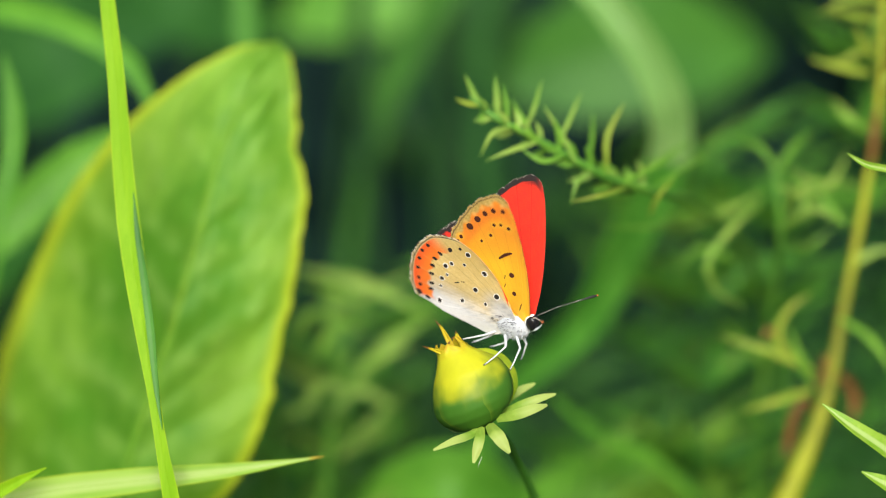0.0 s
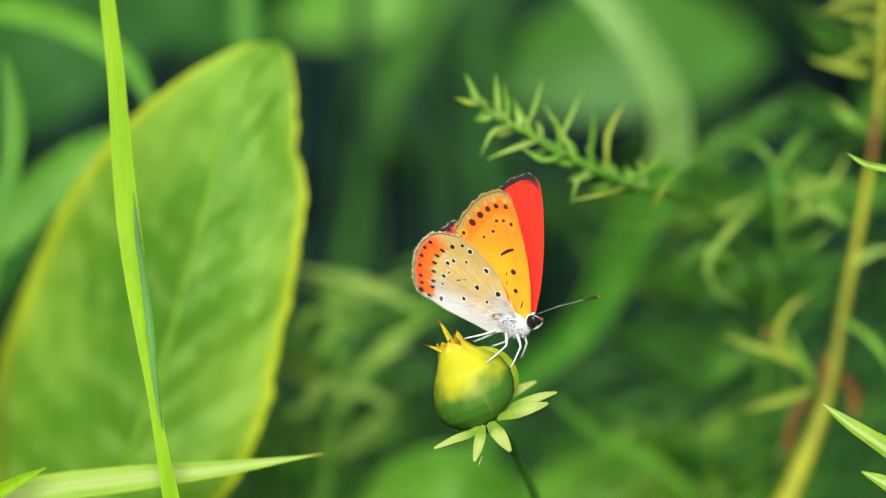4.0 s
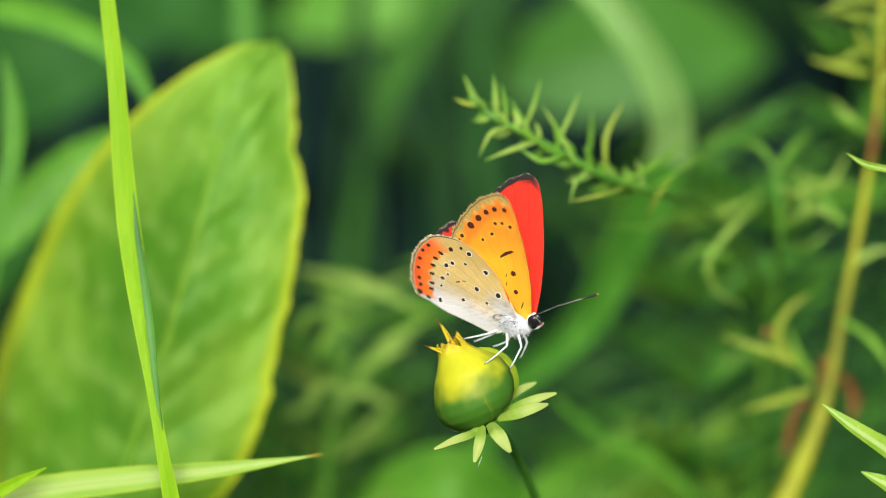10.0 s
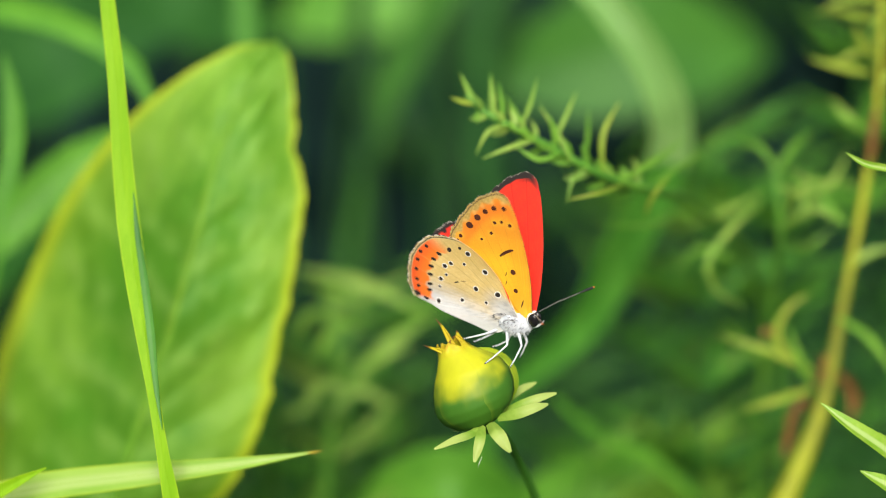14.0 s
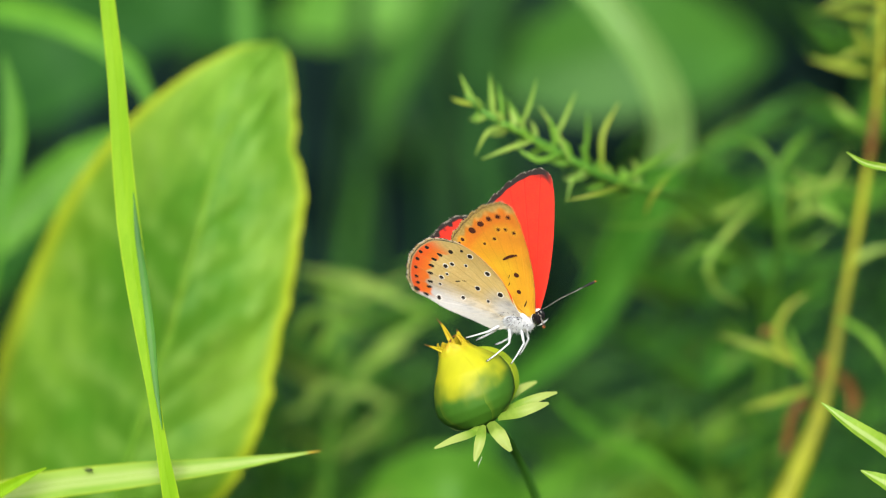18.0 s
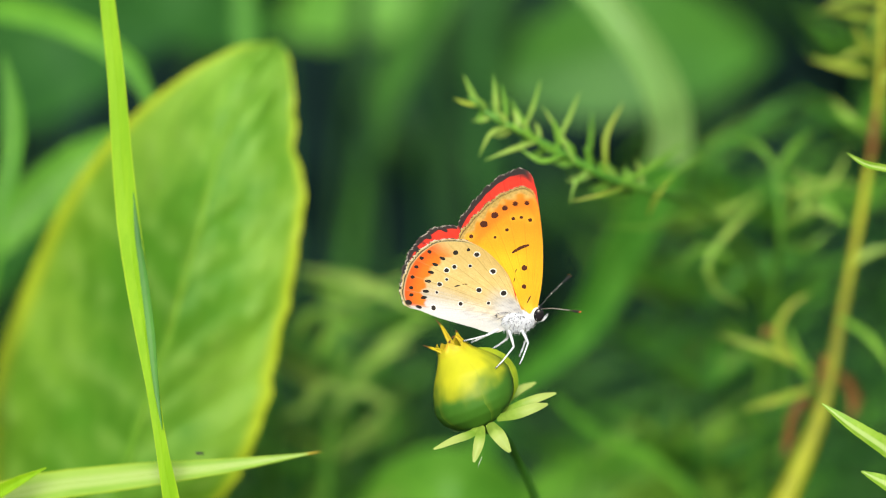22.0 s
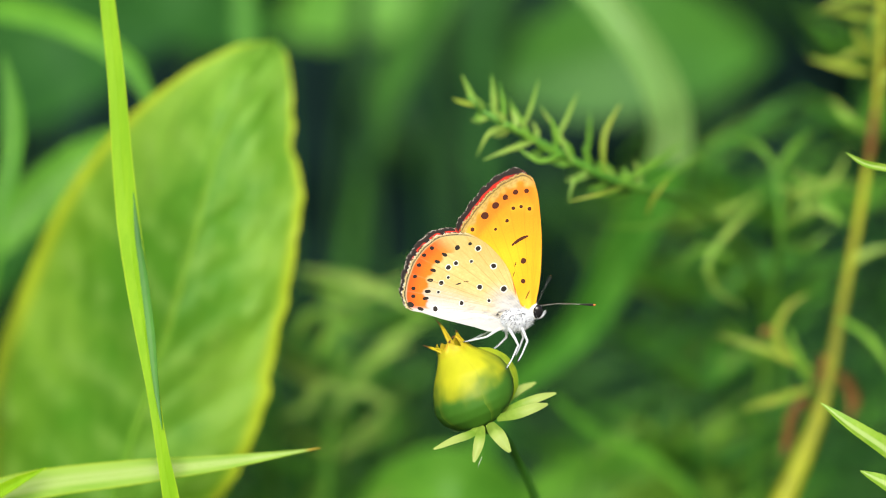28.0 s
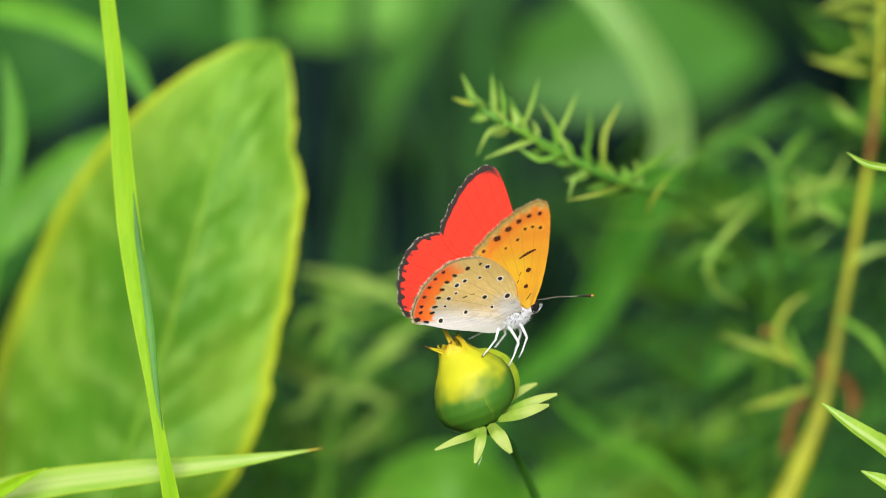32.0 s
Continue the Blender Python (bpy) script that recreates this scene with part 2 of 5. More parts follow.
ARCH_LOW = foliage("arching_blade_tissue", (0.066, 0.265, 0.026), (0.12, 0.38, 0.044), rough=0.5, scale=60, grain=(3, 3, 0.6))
STRAW = foliage("yellowing_leaf_tissue", (0.24, 0.36, 0.035), (0.42, 0.51, 0.07), rough=0.5, scale=90)
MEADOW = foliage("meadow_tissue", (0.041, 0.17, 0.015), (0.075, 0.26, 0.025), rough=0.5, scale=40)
# paler green that holds the sky's sheen on the bent blade
ARCH_SHEEN = foliage("sheen_painted_blade_tissue", (0.16, 0.335, 0.08), (0.235, 0.42, 0.125), rough=0.4, scale=40)
EDGE = foliage("herb_leaf_tissue", (0.20, 0.40, 0.02), (0.32, 0.50, 0.06), rim=(0.27, 0.46, 0.04), rib=(0.42, 0.57, 0.18), rough=0.5, scale=260, bump=0.2, rib_width=0.22)
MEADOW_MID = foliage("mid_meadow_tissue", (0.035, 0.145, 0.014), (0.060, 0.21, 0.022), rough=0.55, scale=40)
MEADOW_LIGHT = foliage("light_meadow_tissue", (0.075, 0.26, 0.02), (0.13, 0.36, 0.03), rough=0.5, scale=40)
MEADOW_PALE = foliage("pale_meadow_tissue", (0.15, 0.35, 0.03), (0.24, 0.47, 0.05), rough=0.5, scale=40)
# meadow green with the undergrowth's shade put into the colour
MEADOW_DARK = foliage("shade_painted_meadow_tissue", (0.024, 0.10, 0.012), (0.048, 0.17, 0.02), rough=0.55, scale=30, vary=0.7)
# near-black base colour stands in for deep shade behind the meadow
HEDGE_SHADE = foliage("shade_black_hedge_tissue", (0.004, 0.013, 0.012), (0.008, 0.023, 0.019), rough=0.9, trans=0.05, scale=20, vary=0.6, gloss=0.05)
# two darkened copies of the meadow green, shade put into their colour
MEADOW_DEEP_SHADE = foliage("deep_shade_painted_meadow_tissue", (0.012, 0.045, 0.014), (0.025, 0.08, 0.02), rough=0.6, scale=30, gloss=0.1)
MEADOW_SHADE = foliage("shade_painted_leaf_tissue", (0.018, 0.09, 0.016), (0.034, 0.14, 0.022), rough=0.6, scale=30, gloss=0.15)
GRASS_DEEP = foliage("deep_grass_tissue", (0.07, 0.24, 0.02), (0.11, 0.32, 0.025), rough=0.5, scale=60)
MIDRIB = foliage("midrib_tissue", (0.12, 0.31, 0.02), (0.17, 0.38, 0.03), rough=0.5, trans=0.1, scale=120)
STEM_YELLOW = foliage("yellow_stem_tissue", (0.15, 0.165, 0.012), (0.34, 0.38, 0.018), rough=0.55, trans=0.1, scale=28)
STEM_GREEN = foliage("green_stem_tissue", (0.06, 0.20, 0.02), (0.12, 0.30, 0.03), rough=0.5, trans=0.1, scale=90)
RUSSET = foliage("russet_tissue", (0.16, 0.06, 0.02), (0.26, 0.12, 0.03), rough=0.6, trans=0.2, scale=90)
BRACT = foliage("bract_tissue", (0.20, 0.37, 0.035), (0.32, 0.48, 0.07), rough=0.5, scale=220, tip=(0.40, 0.51, 0.13), tip_from=0.3)
FLAP = foliage("outer_sepal_tissue", (0.17, 0.27, 0.012), (0.32, 0.38, 0.012), rim=(0.20, 0.35, 0.02), rough=0.6, trans=0.15, scale=220, bump=0.1)
TIP = foliage("withered_tip_tissue", (0.54, 0.50, 0.015), (0.50, 0.36, 0.02), rough=0.6, trans=0.2, scale=300, tip=(0.16, 0.07, 0.015), tip_from=0.72)
BUD = tinted("bud_tissue", 0.6, 0.15, 700.0, 0.12, 0.07, grain=(1, 1, 0.25))
SCALES = tinted("wing_scales", 0.8, 0.18, 5000.0, 0.2, 0.08, sheen=0.1, thin=(1.0, 0.68, 0.22))
SPOT_BLACK = plain("black_scales", (0.012, 0.010, 0.008), (0.03, 0.022, 0.018), 0.8, 6000)
SPOT_BROWN = plain("dark_brown_scales", (0.05, 0.012, 0.006), (0.09, 0.02, 0.008), 0.8, 6000)
SPOT_WHITE = plain("white_scales", (0.72, 0.68, 0.6), (0.85, 0.82, 0.78), 0.8, 6000)
FUR = plain("white_fur", (0.36, 0.40, 0.46), (0.72, 0.73, 0.76), 0.85, 2500, 0.5, sheen=0.3)
FUR_DARK = plain("dark_fur", (0.03, 0.03, 0.035), (0.10, 0.10, 0.11), 0.85, 2500, 0.5)
EYE = glossy("compound_eye", (0.006, 0.005, 0.006), 0.22)
HORN_BLACK = plain("black_horn", (0.012, 0.012, 0.012), (0.03, 0.03, 0.03), 0.5, 4000)
HORN_ORANGE = plain("orange_horn", (0.75, 0.16, 0.03), (0.85, 0.25, 0.05), 0.6, 4000)
SOIL = plain("mossy_soil", (0.016, 0.024, 0.008), (0.040, 0.062, 0.018), 0.95, 60, 0.8)

# ---- ground ----
size, cuts = 900.0, 24
ax = np.sign(np.linspace(-1, 1, cuts + 1)) * np.abs(np.linspace(-1, 1, cuts + 1)) ** 5 * size
gx, gy = np.meshgrid(ax, ax)
gz = np.array([[-0.002 + 0.004 * noise.noise((x * 3, y * 3, 0)) for x in ax] for y in ax]) * (np.hypot(gx, gy) < 30) - 0.002
ground_me = mesh_of("ground", np.stack([gx.ravel(), gy.ravel(), gz.ravel()], 1),
                    [(j * (cuts + 1) + i, j * (cuts + 1) + i + 1, (j + 1) * (cuts + 1) + i + 1, (j + 1) * (cuts + 1) + i) for j in range(cuts) for i in range(cuts)],
                    np.stack([gx.ravel(), gy.ravel()], 1))
ground_me.materials.append(SOIL)
tagged(new("ground", ground_me), "dark mossy soil under the meadow plants", "ground", kind="structure")


# ---- plants ----
def root_under(p, dx=0.0, dy=0.0):
    return Vector((p[0] + dx / 1000, p[1] + dy / 1000, -0.004))


def leaf_part(name, parent, origin, points, widths, material, label="", thick=0.1, **how):
    grid = ribbon_grid(points, widths, **how)
    return part(name, sheet_arrays(grid, thick / 1000), material, parent, label, origin=origin)


def grass(points, widths, material, label, root=(0, 0), name="grass_blade", group="grass blades", **how):
    """One blade that grows from the ground; points run from its foot in view to its tip."""
    foot = root_under(points[0], *root)
    ob = thing(name, foot, label, "grass", group)
    mid = (Vector(points[0]) + foot) / 2 + Vector((0, 0.004, 0))
    leaf_part("blade", ob, foot, [foot, mid, *points], [widths[0] * 0.6, widths[0] * 0.8, *widths], material, n=how.pop("n", 96), **how)
    thick = [0.022 * w + 0.02 for w in widths]
    half = [how.get("fold", 0.15) * w * 0.25 / 1000 for w in widths]
    part("midrib", tube_arrays([Vector(p) + Vector((0, h, 0)) for p, h in zip(points, half)], thick, 60, 6), material, ob, "slender raised midrib", origin=foot)
    return ob


def broad_leaf():
    """The tall broad leaf: outline eased between a midrib and two edges, with sunk side veins."""
    d = 46
    n, across = 70, 48
    rib = curve_through(spots((165, 1020, d + 6), (200, 900, d + 2), (240, 770, d), (300, 590, d - 2), (345, 430, d - 2), (395, 250, d), (450, 130, d + 3), (492, 76, d + 6)), n)
    left = curve_through(spots((120, 1020, d + 8), (0, 930, d + 24), (-26, 800, d + 30), (-4, 640, d + 29), (58, 470, d + 24), (135, 320, d + 16), (250, 190, d + 8), (375, 104, d + 6), (450, 76, d + 7), (492, 74, d + 6)), n)
    right = curve_through(spots((230, 1020, d + 6), (340, 930, d + 8), (417, 850, d + 5), (463, 750, d + 4), (496, 600, d + 3), (528, 440, d + 2), (539, 350, d + 3), (520, 235, d + 5), (521, 150, d + 6), (505, 90, d + 6)), n)
    grid = np.empty((n + 1, across + 1, 3))
    for j in range(n + 1):
        for i in range(across + 1):
            u = 2 * i / across - 1
            e = right[j] if u > 0 else left[j]
            p = rib[j] * (1 - abs(u)) + e * abs(u)
            vein = (j / n * 10 - abs(u) * 2.6 + 0.35 * noise.noise((u * 2, j / n * 4, 2)) + (0.4 if u > 0 else 0.0)) % 1.0
            sink = math.exp(-((vein - 0.5) / 0.13) ** 2) * (1 - abs(u) ** 4) * (0.0006 + 0.0004 * noise.noise((j * 0.13, u * 2, 8)))
            swell = 0.0016 * noise.noise((u * 2.2, j / n * 7, 3)) + 0.0005 * noise.noise((u * 9, j / n * 30, 5))
            edge = (0.0008 * noise.noise((j / n * 26, 9 * np.sign(u), 1)) + 0.0004 * noise.noise((j / n * 70, 5 * np.sign(u), 6))) * abs(u) ** 6
            p = p + np.array([edge * 1.2, 0.75 * sink + 0.9 * swell - 0.0012 * (abs(u) * (1 - abs(u))), edge])
            grid[j, i] = p
    foot = Vector((spot(150, 1020, 40)[0], 0.045, -0.004))
    ob = thing("broad_leaf_plant", foot, "tall broad green dock leaf with yellowish margin", "plant")
    part("leaf_blade", sheet_arrays(grid, 0.00015), BROAD, ob, origin=foot)
    ribline = [Vector(p) + Vector((0, 0.0001, 0)) for p in rib[::7]]
    part("midrib", tube_arrays(ribline, [0.5, 0.36, 0.26, 0.18, 0.08], 70, 8), MIDRIB, ob, "pale green raised midrib", origin=foot)
    part("leaf_stalk", tube_arrays([foot, (foot + ribline[0]) / 2 + Vector((0.004, 0, 0)), ribline[0], ribline[1]], [2.6, 2.2, 1.6, 0.8], 24, 10), STEM_GREEN, ob, origin=foot)
    return ob


def sprig_plant(name, label, stem, radii, leaves, material, stem_material, root=(0, 0), category="plant", group="", facing=(0, -1, 0.25), outline=(0.35, 0.8, 1, 0.85, 0.5, 0.05)):
    """A stem from the ground with narrow single leaves; each leaf is (points, width, material or None)."""
    foot = root_under(stem[0], *root)
    ob = thing(name, foot, label, category, group)
    part("stem", tube_arrays([foot, (foot + Vector(stem[0])) / 2 + Vector((0.003, 0.003, 0)), *stem], [radii[0] * 1.2, radii[0] * 1.1, *radii], 130, 8), stem_material, ob, origin=foot)
    for k, (pts, w, mat) in enumerate(leaves):
        leaf_part("leaf", ob, foot, pts, [w * q for q in outline], mat or material,
                  facing=facing, fold=0.5, n=14, across=4, twist=random.uniform(-40, 40), seed=k)
    return ob


def bushy_plant(name, label, tip, depth, height, spread, count, material, seed, width=2.6, length=22, category="plant", group="meadow plants"):
    """An upright meadow plant with many narrow leaves round branching stems, from the ground up to its tip."""
    rnd = random.Random(seed)
    top = spot(*tip, depth)
    foot = Vector((top[0] + rnd.uniform(-0.03, 0.03), top[1] + rnd.uniform(-0.01, 0.02), -0.004))
    ob = thing(name, foot, label, category, group)
    line = curve_through([foot, foot.lerp(top, 0.5) + Vector((rnd.uniform(-0.012, 0.012), 0, 0)), top], 30)
    part("stem", tube_arrays([Vector(p) for p in line[::3]], [1.0, 0.8, 0.45, 0.25], 30, 6), MEADOW_SHADE, ob, origin=foot)
    for k in range(count):
        f = 1 - (k / count) * height
        p = Vector(line[min(30, int(f * 30))])
        a = k * 2.4 + rnd.uniform(-0.4, 0.4)
        ln = length * rnd.uniform(0.7, 1.25) / 1000
        out = Vector((math.cos(a) * spread, math.sin(a) * spread * 0.8, rnd.uniform(0.25, 0.9))).normalized()
        q = p + out * ln
        r = q + out * ln * 0.7 + Vector((0, 0, -rnd.uniform(-0.1, 0.22) * ln))
        w = width * rnd.uniform(0.55, 1.1)
        leaf_part("leaf", ob, foot, [p, q, r], [w * 0.4, w, w, w * 0.6, 0.1], material, fold=0.3, n=8, across=2,
                  facing=(out.y, -out.x, 0.8), twist=rnd.uniform(-50, 50), seed=k)
    return ob


def build_near_plants():
    made = {}
    made["leaf"] = broad_leaf()
    # the tall folded blade that crosses the broad leaf
    made["blade"] = grass(spots((335, 1060, 0), (303, 882, -1), (284, 780, -1), (272, 700, 0), (258, 600, 1), (243, 500, 3), (228, 400, 5), (217, 290, 6), (205, 130, 7), (190, 0, 8), (178, -140, 8)),
                          [2.6, 2.3, 1.5, 1.6, 2.6, 3.2, 3.2, 2.9, 2.35, 2.15, 1.7], GRASS, "tall bright green folded grass blade", root=(6, 0), fold=0.1, twist=0, across=8)
    # the low blade with a pale stripe
    made["low"] = grass(spots((-260, 1010, 12), (-110, 915, 11), (60, 866, 10), (230, 844, 9), (420, 822, 8), (500, 810, 8), (568, 799, 8)),
                        [3.4, 3.8, 4.2, 3.7, 1.9, 0.8, 0.1], GRASS_PALE, "pale green arching grass blade with a pointed tip", root=(-12, 0), fold=0.35, facing=(0, -1, 0.3), across=8)
    made["low2"] = grass(spots((-160, 960, 6), (-60, 905, 5), (20, 858, 4), (82, 828, 4)), [2.2, 2.4, 1.8, 0.1], GRASS, "short bright green grass tip", root=(-8, 0), fold=0.4)
    # leaves of a plant that stands close beside the view
    made["edge"] = sprig_plant("narrow_leaved_herb", "herb with fresh green lance-shaped leaves", spots((1660, 1100, 4), (1640, 880, 3), (1625, 600, 3), (1612, 300, 3)), [1.2, 1.0, 0.8, 0.5],
                               [(spots((1640, 855, 3), (1560, 790, 0), (1500, 750, -1), (1455, 716, 0)), 2.5, None),
                                (spots((1645, 925, 3), (1590, 870, 0), (1525, 836, 0)), 2.6, None),
                                (spots((1640, 870, 3), (1590, 805, 2), (1556, 768, 2)), 2.2, None),
                                (spots((1614, 310, 3), (1568, 300, 2), (1530, 291, 1), (1499, 272, 1)), 1.0, None)], EDGE, STEM_GREEN, outline=(0.5, 0.85, 1, 1, 0.98, 0.85, 0.55, 0.08))
    # the feathery sprig above the butterfly
    d = 22
    sprig_leaves = [((852, 192, d), (838, 165, d), (823, 133, d)), ((848, 188, d), (828, 184, d - 1), (806, 176, d)), ((856, 200, d), (852, 212, d), (855, 222, d)),
                    ((884, 208, d), (880, 170, d), (877, 133, d)), ((900, 220, d), (897, 185, d + 2), (890, 148, d + 3)), ((905, 226, d), (872, 238, d - 3), (850, 279, d - 3)),
                    ((952, 252, d), (905, 268, d - 3), (862, 285, d - 4)), ((930, 232, d), (945, 195, d), (960, 142, d + 2)), ((948, 246, d), (925, 210, d + 2), (905, 176, d + 5)),
                    ((1000, 276, d), (960, 286, d - 2), (920, 262, d - 2)), ((1020, 290, d), (995, 240, d + 2), (962, 188, d + 4)), ((985, 262, d + 2), (1008, 215, d + 3), (1030, 163, d + 6)),
                    ((1075, 308, d + 6), (1075, 245, d + 6), (1105, 184, d + 8)), ((1048, 300, d + 3), (1022, 325, d), (1011, 362, d)), ((1108, 332, d + 6), (1060, 348, d), (1012, 358, d)),
                    ((1105, 326, d + 8), (1160, 292, d + 14), (1226, 248, d + 22)), ((1150, 385, d + 16), (1165, 350, d + 12), (1196, 312, d + 10)), ((1040, 296, d + 4), (1048, 250, d + 8), (1050, 200, d + 12)), ((1236, 372, d + 44), (1130, 404, d + 28), (1056, 400, d + 24)), ((1150, 338, d + 14), (1210, 300, d + 20), (1262, 268, d + 30))]
    made["sprig"] = sprig_plant("feathery_sprig", "feathery green sprig with narrow pointed leaves", spots((1360, 560, 120), (1310, 430, 90), (1230, 360, 66), (1150, 338, 36), (1065, 310, d + 6), (985, 266, d + 2), (905, 224, d), (850, 190, d), (832, 172, d)),
                                [0.9, 0.8, 0.7, 0.65, 0.65, 0.6, 0.55, 0.42, 0.25], [(spots(*p), 0.7 if i % 3 else 0.88, STRAW if i in (1, 12, 14, 16) else SPRIG_PALE if i in (0, 1, 3, 5, 6, 7, 10, 11, 12, 13, 14, 16) else None) for i, p in enumerate(sprig_leaves)], SPRIG, STEM_GREEN)
    foot = made["sprig"].location
    rnd = random.Random(11)
    stem_line = curve_through(spots((1150, 338, 36), (1065, 310, d + 6), (985, 266, d + 2), (905, 224, d), (850, 190, d), (832, 172, d)), 40)
    for k in range(30):
        p = Vector(stem_line[2 + int(k * 37 / 30)])
        a = k * 2.2 + rnd.uniform(-0.3, 0.3)
        ln = rnd.uniform(0.0025, 0.0048) * (1.0 if k < 20 else 0.75)
        way = Vector((-0.45 + 0.7 * math.cos(a) * 0.6, math.sin(a) * 0.8, 0.25 + 0.8 * math.cos(a + 0.6))).normalized()
        leaf_part("leaflet", made["sprig"], foot, [p, p + way * ln * 0.5, p + way * ln + Vector((-0.0006, 0, 0.0004))], [0.4, 0.95, 0.9, 0.1], SPRIG_PALE if k > 22 or k % 5 == 0 else SPRIG, fold=0.5, n=8, across=2, facing=(0.2, -1, 0.4), twist=rnd.uniform(-50, 50))
    foot = made["blade"].location
    # strip of darker green that paints the shade on the folded side
    leaf_part("folded_edge", made["blade"], foot, spots((287, 760, -1.6), (277, 690, -0.6), (268, 600, 0.4), (256, 500, 2.4), (243, 410, 4.4), (236, 340, 5.4)), [0.1, 0.7, 1.1, 1.1, 0.8, 0.1], MEADOW, "folded edge strip, its shade painted in darker green", n=30, across=4, fold=0.2)
    # the yellow-stemmed plant
    d = 66
    stem_leaves = [((1545, 130, d), (1500, 122, d - 3), (1432, 104, d - 4)), ((1558, 40, d), (1520, 28, d - 4), (1465, 22, d - 6)), ((1560, 10, d), (1590, 30, d), (1600, 80, d)), ((1555, 90, d), (1545, 60, d - 6), (1560, 10, d - 8)),
                   ((1540, 240, d), (1500, 215, d - 5), (1465, 190, d)), ((1548, 160, d), (1590, 130, d + 5), (1640, 120, d)), ((1442, 685, d), (1420, 645, d - 3), (1396, 578, d - 4)), ((1445, 660, d), (1370, 626, d - 5), (1272, 594, d - 5)),
                   ((1440, 690, d), (1390, 705, d - 4), (1316, 728, d - 6)), ((1424, 656, d), (1376, 590, d - 3), (1398, 545, d - 4), (1436, 520, d - 4)), ((1480, 560, d), (1540, 600, d - 5), (1600, 690, d - 8)), ((1500, 480, d), (1540, 450, d), (1600, 440, d)),
                   ((1500, 400, d), (1460, 360, d), (1440, 300, d)), ((1520, 330, d), (1470, 330, d + 6), (1430, 390, d + 8)), ((1564, 66, d), (1525, 92, d - 2), (1478, 112, d - 3)), ((1566, 5, d), (1500, 2, d - 3), (1448, 26, d - 3)), ((1562, 110, d), (1530, 80, d - 4), (1512, 40, d - 5)), ((1548, 250, d), (1510, 215, d + 4), (1470, 172, d + 6))]
    made["yellow"] = sprig_plant("yellow_stemmed_herb", "herb with yellowish stem and narrow leaves", spots((1345, 980, d), (1402, 860, d), (1458, 720, d), (1490, 560, d), (1530, 350, d), (1558, 160, d), (1566, -40, d)),
                                 [2.4, 1.9, 1.25, 0.85, 0.65, 0.58, 0.5], [(spots(*p), 1.4, STRAW if i in (0, 1, 7, 8, 9, 14, 15, 16) else SPRIG_PALE if i % 2 else SPRIG) for i, p in enumerate(stem_leaves)], SPRIG_PALE, STEM_YELLOW, root=(-45, 0))
    foot = made["yellow"].location
    for pts, w in ((spots((1440, 730, d - 1), (1424, 712, d - 3), (1408, 730, d - 4), (1398, 768, d - 4)), 1.3), (spots((1552, 190, d - 1), (1548, 250, d - 2), (1540, 300, d - 1)), 1.6), (spots((1450, 640, d), (1462, 632, d - 3), (1458, 660, d - 3), (1442, 690, d - 3)), 1.1), (spots((1425, 705, d + 4), (1408, 735, d + 5), (1398, 775, d + 6), (1392, 815, d + 6)), 2.2),
                   (spots((1478, 660, d + 8), (1505, 680, d + 10), (1515, 715, d + 10), (1508, 745, d + 10)), 2.4), (spots((1372, 600, d), (1360, 588, d - 2), (1350, 600, d - 2)), 1.6)):
        leaf_part("withered_leaf", made["yellow"], foot, pts, [0.3, w * 0.8, w, 0.1], RUSSET, "withered russet leaf", n=14, across=4, wave=0.2, fold=0.6, twist=70)
    return made


def big_leaf_plant(x, y, length, width, angle, d, material, label):
    """A large soft leaf on a stalk; its middle, length and width as they lie across the view, angle from level."""
    k = (1 + d / 342.0) / 13.0
    a = radians(angle)
    c = spot(x, y, d)
    ahead = Vector((math.cos(a), 0.12, math.sin(a))) * (length * k / 2000)
    line = [c - ahead, c - ahead * 0.5 + Vector((0, -0.006, 0.004)), c + Vector((0, -0.010, 0.006)), c + ahead * 0.5 + Vector((0, -0.006, 0.003)), c + ahead]
    foot = Vector((line[0][0], line[0][1] + 0.02, -0.004))
    ob = thing("broad_leaved_plant", foot, label, "plant", "broad-leaved plants")
    leaf_part("leaf_blade", ob, foot, line, [w * width * k for w in (0.12, 0.62, 0.88, 1.0, 0.95, 0.75, 0.42, 0.03)], material, n=26, across=10, fold=0.2, wave=0.03, seed=int(x))
    part("leaf_stalk", tube_arrays([foot, foot.lerp(line[0], 0.5) + Vector((0.004, 0, 0)), line[0]], [1.6, 1.4, 1.0], 30, 8), MEADOW_SHADE, ob, origin=foot)
    return ob


